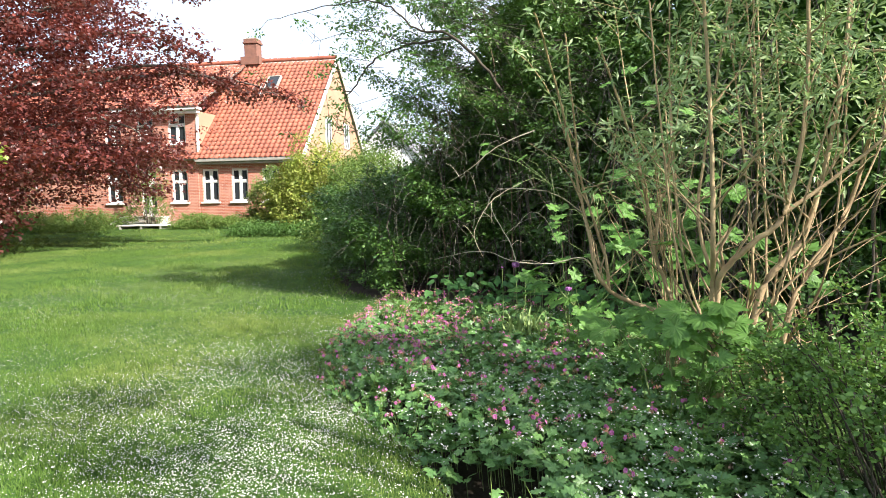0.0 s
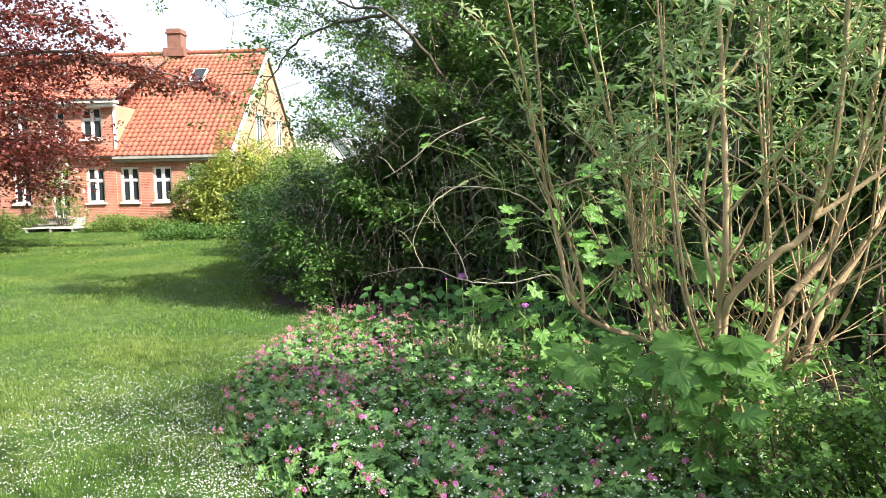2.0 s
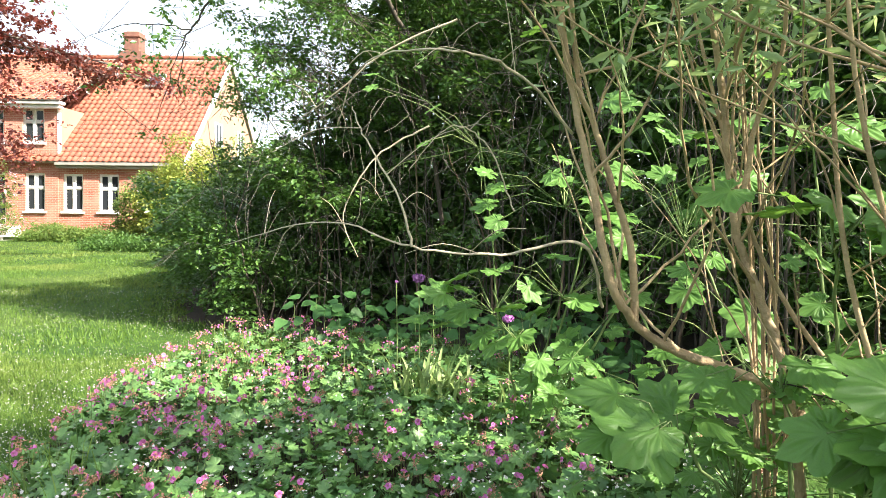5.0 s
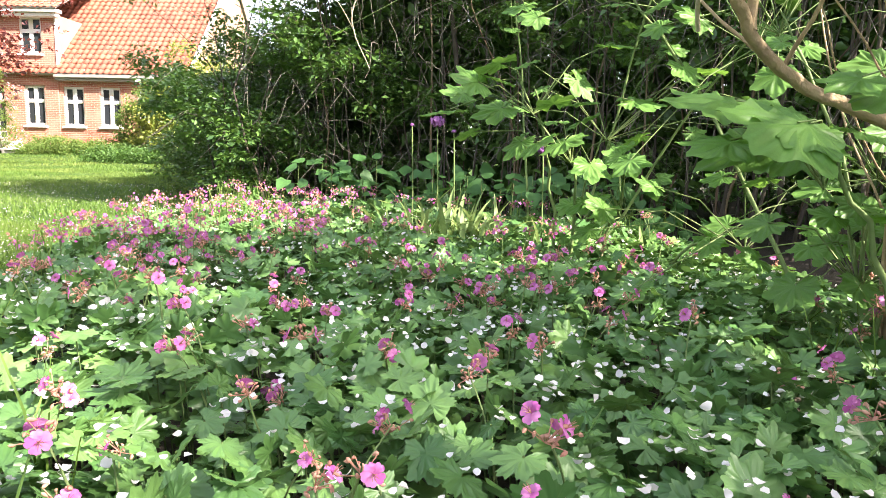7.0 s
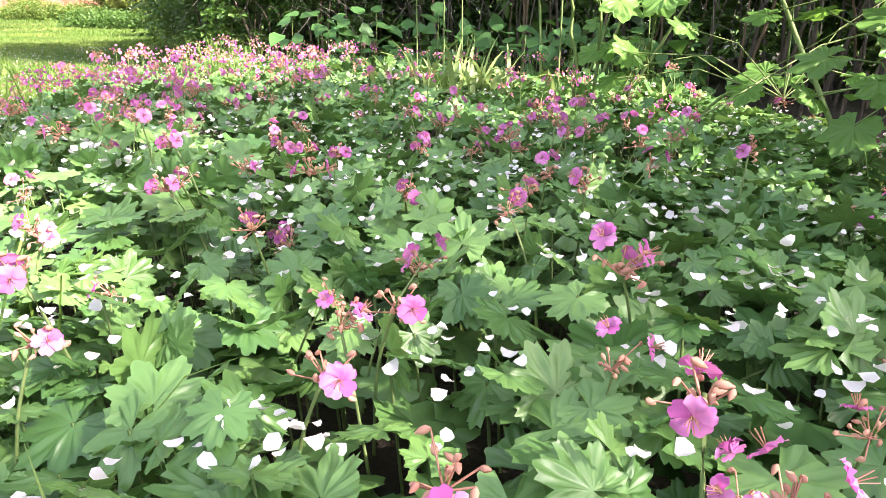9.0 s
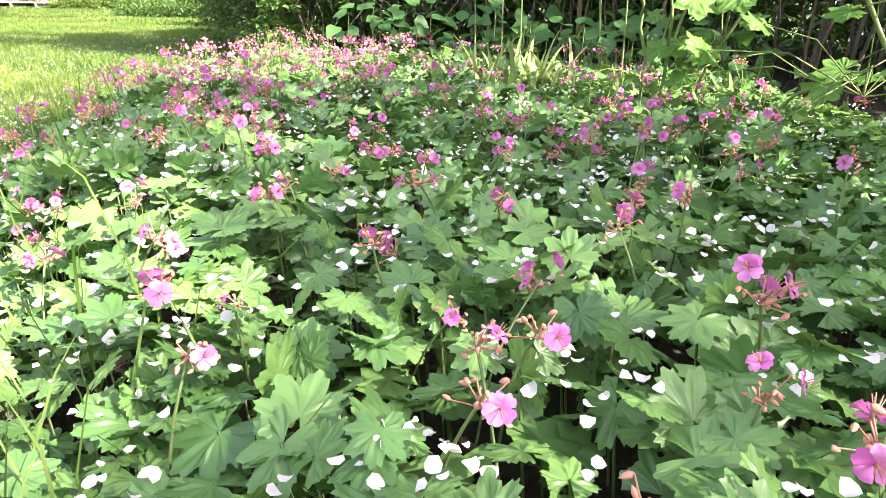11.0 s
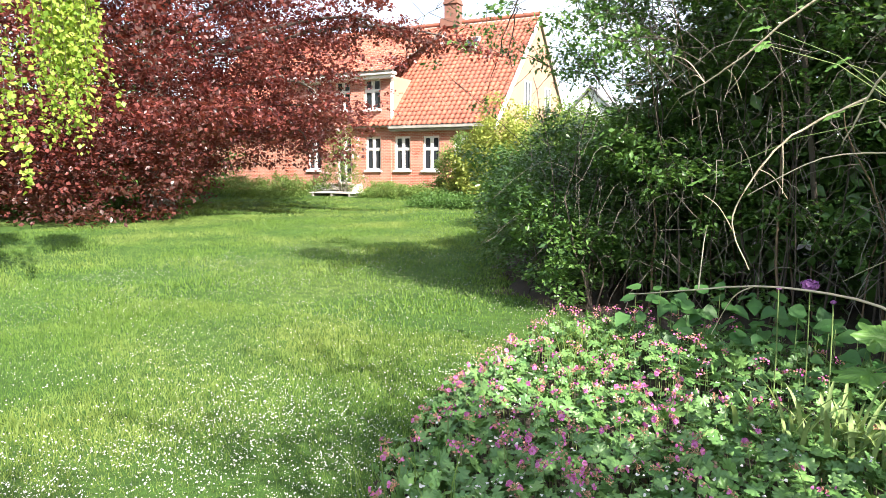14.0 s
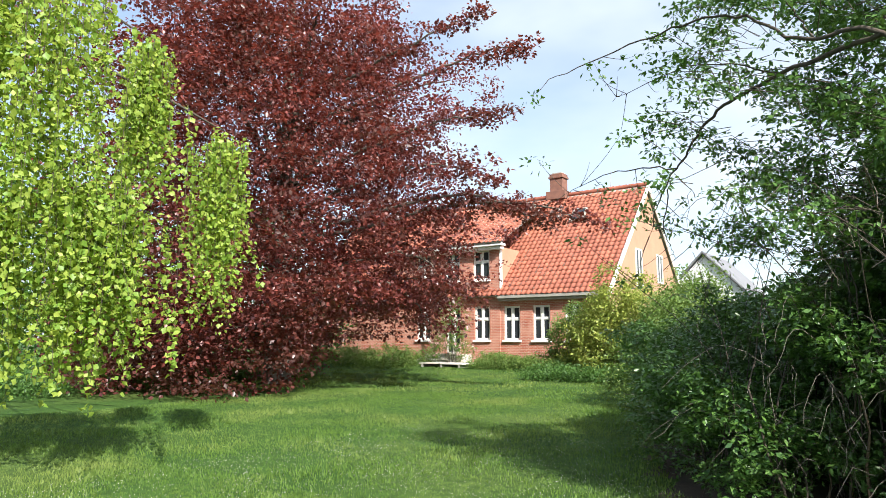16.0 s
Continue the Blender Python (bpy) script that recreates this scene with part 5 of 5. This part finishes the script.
def geranium_flower(kind):
    """A leaning stalk with a head of ruffled five-petalled flowers and swollen calyces on short pedicels."""
    g = empty("geranium_flower", (0, 0, -5 - kind))
    h = 0.225
    bend = rng.normal(size=2) * 0.06
    top = np.array([bend[0], bend[1], h])
    v, f = tube(curve_through([(0, 0, 0), (bend[0] * 0.3, bend[1] * 0.3, h * 0.6), top], 5), 0.0021, 0.0016, 5)
    mesh_ob("stem", v, f, M_GSTEM, g)
    blooms = (2, 1, 2, 1, 1, 3)[kind]
    for i in range(blooms):
        turn = 6.283 * (i + rng.random() * 0.5) / max(blooms, 1)
        c = top + np.array([0.022 * math.cos(turn), 0.022 * math.sin(turn), rng.uniform(-0.004, 0.028)])
        face = np.array([1.1 * math.cos(turn), 1.1 * math.sin(turn) - 0.4, 0.55 + rng.normal() * 0.2])
        fr = axes(face[None])[0]
        ps = []
        for k in range(5):
            th = k * 1.2566 + rng.normal() * 0.1
            r = np.array([[math.cos(th), -math.sin(th), 0], [math.sin(th), math.cos(th), 0], [0, 0, 1]])
            ruffle = T_BLOOM[0] * np.array([1, 1.05, rng.uniform(0.6, 4.0)])
            ps.append(((ruffle + (0.06, 0, 0.03 * k)) @ r.T * 0.0130 @ fr.T + c, T_BLOOM[1]))
        v, f = merged(ps)
        bloom = mesh_ob("blossom", v, f, M_PINK, g)
        hairs = [tube([c, c + fr @ (np.array([0.25 * math.cos(q), 0.25 * math.sin(q), 0.9]) * 0.017)], 0.0005, 0.0004, 3) for q in np.arange(6) * 1.047]
        v, f = merged(hairs)
        mesh_ob("stamen_tuft", v, f, M_BUD, bloom)["kind"] = "stuff"
    buds, pedicels = [], []
    for i in range(14):
        c = top + rng.normal(size=3) * np.array([0.012, 0.012, 0.011])
        a = rng.normal(size=3)
        a[2] = 0.5 * a[2] - 0.5
        a /= np.linalg.norm(a)
        k = rng.uniform(0.6, 0.95)
        line = np.array([c, c + a * 0.003 * k, c + a * 0.0075 * k, c + a * 0.012 * k])
        bt, bf = tube(line, 1, 1, 5)
        ctr = np.repeat(line, 5, 0)
        rad = np.repeat(np.array([0.0011, 0.0034, 0.0030, 0.0006]) * k, 5)[:, None]
        buds.append((ctr + (bt - ctr) * rad, bf))
        pedicels.append(tube([top - (0, 0, 0.012), c], 0.0009, 0.0008, 3))
    v, f = merged(buds)
    mesh_ob("seed_head", v, f, M_BUD, g, "salmon-coloured spent calyces")["kind"] = "stuff"
    v, f = merged(pedicels)
    mesh_ob("pedicel_spray", v, f, M_BUD, g)["kind"] = "stuff"
    return tagged(g, "magenta geranium flower head with salmon buds on a thin stalk", "flower", group="geranium flowers in the bed")


protos = [geranium_flower(k) for k in range(6)]
placed = 0
first = [True] * 6
while placed < 290:
    px = rng.uniform(-2.0, 2.2)
    py = 3.6 + 4.0 * rng.random() ** 1.1
    dd = float(edge_distance(BED, np.array([px]), np.array([py]))[0])
    if dd < 0.02 or dd > 2.2 or (px > 1.0 and rng.random() < 0.6) or (py > 6.5 and px > 0 and rng.random() < 0.75):
        continue
    if float(standing_room(px, py)) < 0.38:
        continue
    k = placed % 6
    pz = float(canopy_z(np.array([px]), np.array([py]))[0]) - 0.15 + rng.normal() * 0.025
    m = pose(px, py, pz, rng.normal() * 9, rng.normal() * 9, rng.uniform(0, 360)) @ Matrix.Scale(rng.uniform(0.85, 1.1), 4)
    if first[k]:
        protos[k].matrix_basis = m
        first[k] = False
    else:
        copy_thing(protos[k], m)
    placed += 1


def far_flowers():
    """The flower heads at the far end of the bed, too many to count."""
    n = 300
    x, y = rng.uniform(-2.1, 1.2, n), rng.uniform(6.0, 9.5, n)
    d = edge_distance(BED, x, y)
    keep = (d > 0.02) & ((x < 0.1) | (rng.random(n) < 0.3)) & (rng.random(n) < 1.2 - 0.4 * np.clip(d, 0, 2))
    c = np.stack([x, y, canopy_z(x, y) + 0.10 + 0.04 * rng.random(n)], 1)[keep]
    for mat, per, size, name, label in ((M_PINK, 6, 0.016, "far_blossoms", "many small magenta geranium blossoms at the far end of the bed"), (M_BUD, 10, 0.013, "far_seed_heads", "salmon seed heads among the far geraniums")):
        k = np.repeat(c, per, 0) + rng.normal(size=(len(c) * per, 3)) * np.array([0.018, 0.018, 0.012])
        v, f = scatter(T_PETAL, k, axes(rng.normal(size=k.shape)), rng.uniform(0.8, 1.2, len(k)) * size)
        tagged(mesh_ob(name, v, f, mat), label, "flowers", kind="stuff")
    v, f = merged([tube([p - (0, 0, 0.22), p], 0.002, 0.0015, 3) for p in c])
    tagged(mesh_ob("far_flower_stalks", v, f, M_GSTEM), "thin stalks of the far geranium flowers", "flowers", kind="stuff")


far_flowers()


# ---- far planting ----
def unseen_shade_tree():
    # stands out of view; added so its gappy green crown shades the bed
    t = empty("unseen_shade_tree", (7.5, -0.1, 0))
    tagged(t, "unseen garden tree added to shade the bed, implied by the fallen petals", "tree")
    v, f = tube(curve_through([(0, 0, -0.05), (0.1, 0, 2.5), (0, 0.1, 5), (0.1, 0, 8)], 6), 0.2, 0.05, 10)
    mesh_ob("trunk", v, f, M_GBARK, t)
    d = rng.normal(size=(900, 3))
    d /= np.linalg.norm(d, axis=1, keepdims=True)
    c = d * (rng.random(900) ** 0.4)[:, None] * np.array([3.0, 3.1, 2.4]) + np.array([0, 0, 6.6])
    gap = np.sin(2.2 * c[:, 0] + 1) * np.sin(2.0 * c[:, 1]) + 0.4 * np.sin(3 * c[:, 2])
    c = c[gap > 0.47]
    for i in range(12):
        e = c[i * (len(c) // 12)]
        v, f = tube(curve_through([(0, 0, 2.6 + 0.25 * i), e * np.array([0.5, 0.5, 0.8]), e], 6), 0.06, 0.012, 6)
        mesh_ob("limb", v, f, M_GBARK, t)
    v, f = clumps(c, np.full(len(c), 0.36), 42, 0.7, 0.11, T_FOLD)
    mesh_ob("crown", v, f, M_BORD, t)["kind"] = "stuff"


unseen_shade_tree()


def bush(name, at, rad, count, size, mat, label, category="shrub", per=30, bloom=None):
    b = empty(name, at)
    tagged(b, label, category)
    d = rng.normal(size=(count, 3))
    d /= np.linalg.norm(d, axis=1, keepdims=True)
    d[:, 2] = np.abs(d[:, 2])
    lump = 1 + 0.22 * np.sin(4 * d[:, 0] + at[0]) * np.sin(5 * d[:, 1] + 3 * d[:, 2])
    c = d * np.array(rad) * (0.55 + 0.45 * rng.random(count) ** 0.5)[:, None] * lump[:, None]
    c[:, 2] += 0.15
    st = [tube(curve_through([(rng.normal() * 0.15, rng.normal() * 0.15, -0.05), c[i] * np.array([0.4, 0.4, 0.6]), c[i]], 4), 0.02, 0.006, 5) for i in range(min(14, count))]
    v, f = merged(st)
    mesh_ob("stems", v, f, M_GBARK, b)["kind"] = "stuff"
    v, f = clumps(c, np.full(count, min(rad) * 0.16 + 0.08), per, 0.8, size, T_FOLD, upward=0.5)
    mesh_ob("leaves", v, f, mat, b)["kind"] = "stuff"
    if bloom is not None:
        k = c[rng.random(count) < 0.5] * 1.06
        v, f = clumps(k, np.full(len(k), 0.12), 12, 0.8, 0.07, T_PETAL)
        mesh_ob("blossoms", v, f, bloom, b)["kind"] = "stuff"


bush("yellow_shrub", (-11.4, 30.6, 0.2), (1.5, 1.3, 3.1), 420, 0.13, M_YELL, "rounded yellow-green shrub in front of the house")
bush("yellow_shrub", (-9.9, 29.6, 0.2), (1.9, 1.4, 3.9), 560, 0.13, M_YELL, "tall yellow-leaved shrub in the house border")
bush("green_shrub", (-13.0, 31.4, 0.3), (1.2, 1.0, 2.6), 300, 0.11, M_BORD, "mid-green shrub against the brick wall")
bush("green_shrub", (-7.2, 28.6, 0.1), (1.9, 1.6, 3.5), 460, 0.12, M_BORD, "broad green shrub at the end of the border")
bush("green_shrub", (-5.6, 24.5, 0.0), (1.9, 2.4, 3.2), 520, 0.10, M_BORD, "dark green shrub beside the lawn")
bush("green_shrub", (-4.9, 20.6, 0.0), (1.7, 2.4, 2.6), 480, 0.09, M_BORD, "dense green shrub where lawn and thicket meet")
bush("pink_azalea", (-20.6, 32.6, 0.3), (1.2, 0.8, 3.7), 240, 0.09, M_BORD, "tall azalea with pale pink blossom by the garden door", bloom=M_BLOSS)


def border(name, x0, x1, y0, y1, n, hi, mat, label):
    x, y = rng.uniform(x0, x1, n), rng.uniform(y0, y1, n)
    h = hi * (0.45 + 0.55 * rng.random(n)) * (0.75 + 0.3 * np.sin(1.9 * x) * np.cos(2.3 * y))
    c = np.stack([x, y, ground_z(x, y) + h * rng.random(n) ** 0.6], 1)
    v, f = clumps(c, np.full(n, 0.16), 16, 0.9, 0.10, T_FOLD, upward=0.4)
    tagged(mesh_ob(name, v, f, mat), label, "planting", kind="stuff")


border("flower_border", -17.6, -12.5, 29.6, 31.6, 800, 0.85, M_BORD, "low leafy perennial border in front of the house")
border("flower_border", -13.0, -6.5, 26.2, 28.4, 900, 0.75, M_UNDER, "green ground cover along the edge of the lawn")
border("flower_border", -32, -20.8, 28.5, 31.5, 1300, 1.3, M_BORD, "bright green perennials along the sunny far side")
border("undergrowth", -30, -19.5, 10, 17.5, 1600, 0.9, M_UNDER, "shady undergrowth beneath the copper beech")
border("undergrowth", -27, -21.5, 16, 22, 700, 0.8, M_UNDER, "nettles and weeds at the foot of the beech")


def far_woods():
    n = 1500
    th = rng.uniform(0, 6.283, n)
    r = rng.uniform(58, 75, n)
    hgt = 5.5 + 2.5 * np.sin(th * 9) * np.sin(th * 5 + 1)
    c = np.stack([np.cos(th) * r - 5, np.sin(th) * r + 15, rng.random(n) * hgt], 1)
    behind_house = (c[:, 1] > 40) & (c[:, 0] > -45) & (c[:, 0] < 5)
    c[behind_house, 2] *= 0.6
    v, f = clumps(c, np.full(n, 1.7), 22, 0.8, 1.0, T_FOLD, upward=0.5)
    tagged(mesh_ob("far_woods", v, f, M_UNDER), "distant green trees and hedges round the garden", "trees", kind="stuff")
    n = 900
    c = np.stack([rng.uniform(-40, -27, n), rng.uniform(2, 33, n), rng.random(n) ** 0.8 * 9], 1)
    v, f = clumps(c, np.full(n, 1.0), 34, 0.8, 0.32, T_FOLD, upward=0.5)
    tagged(mesh_ob("garden_trees", v, f, M_UNDER), "green trees behind the copper beech", "trees", kind="stuff")


far_woods()
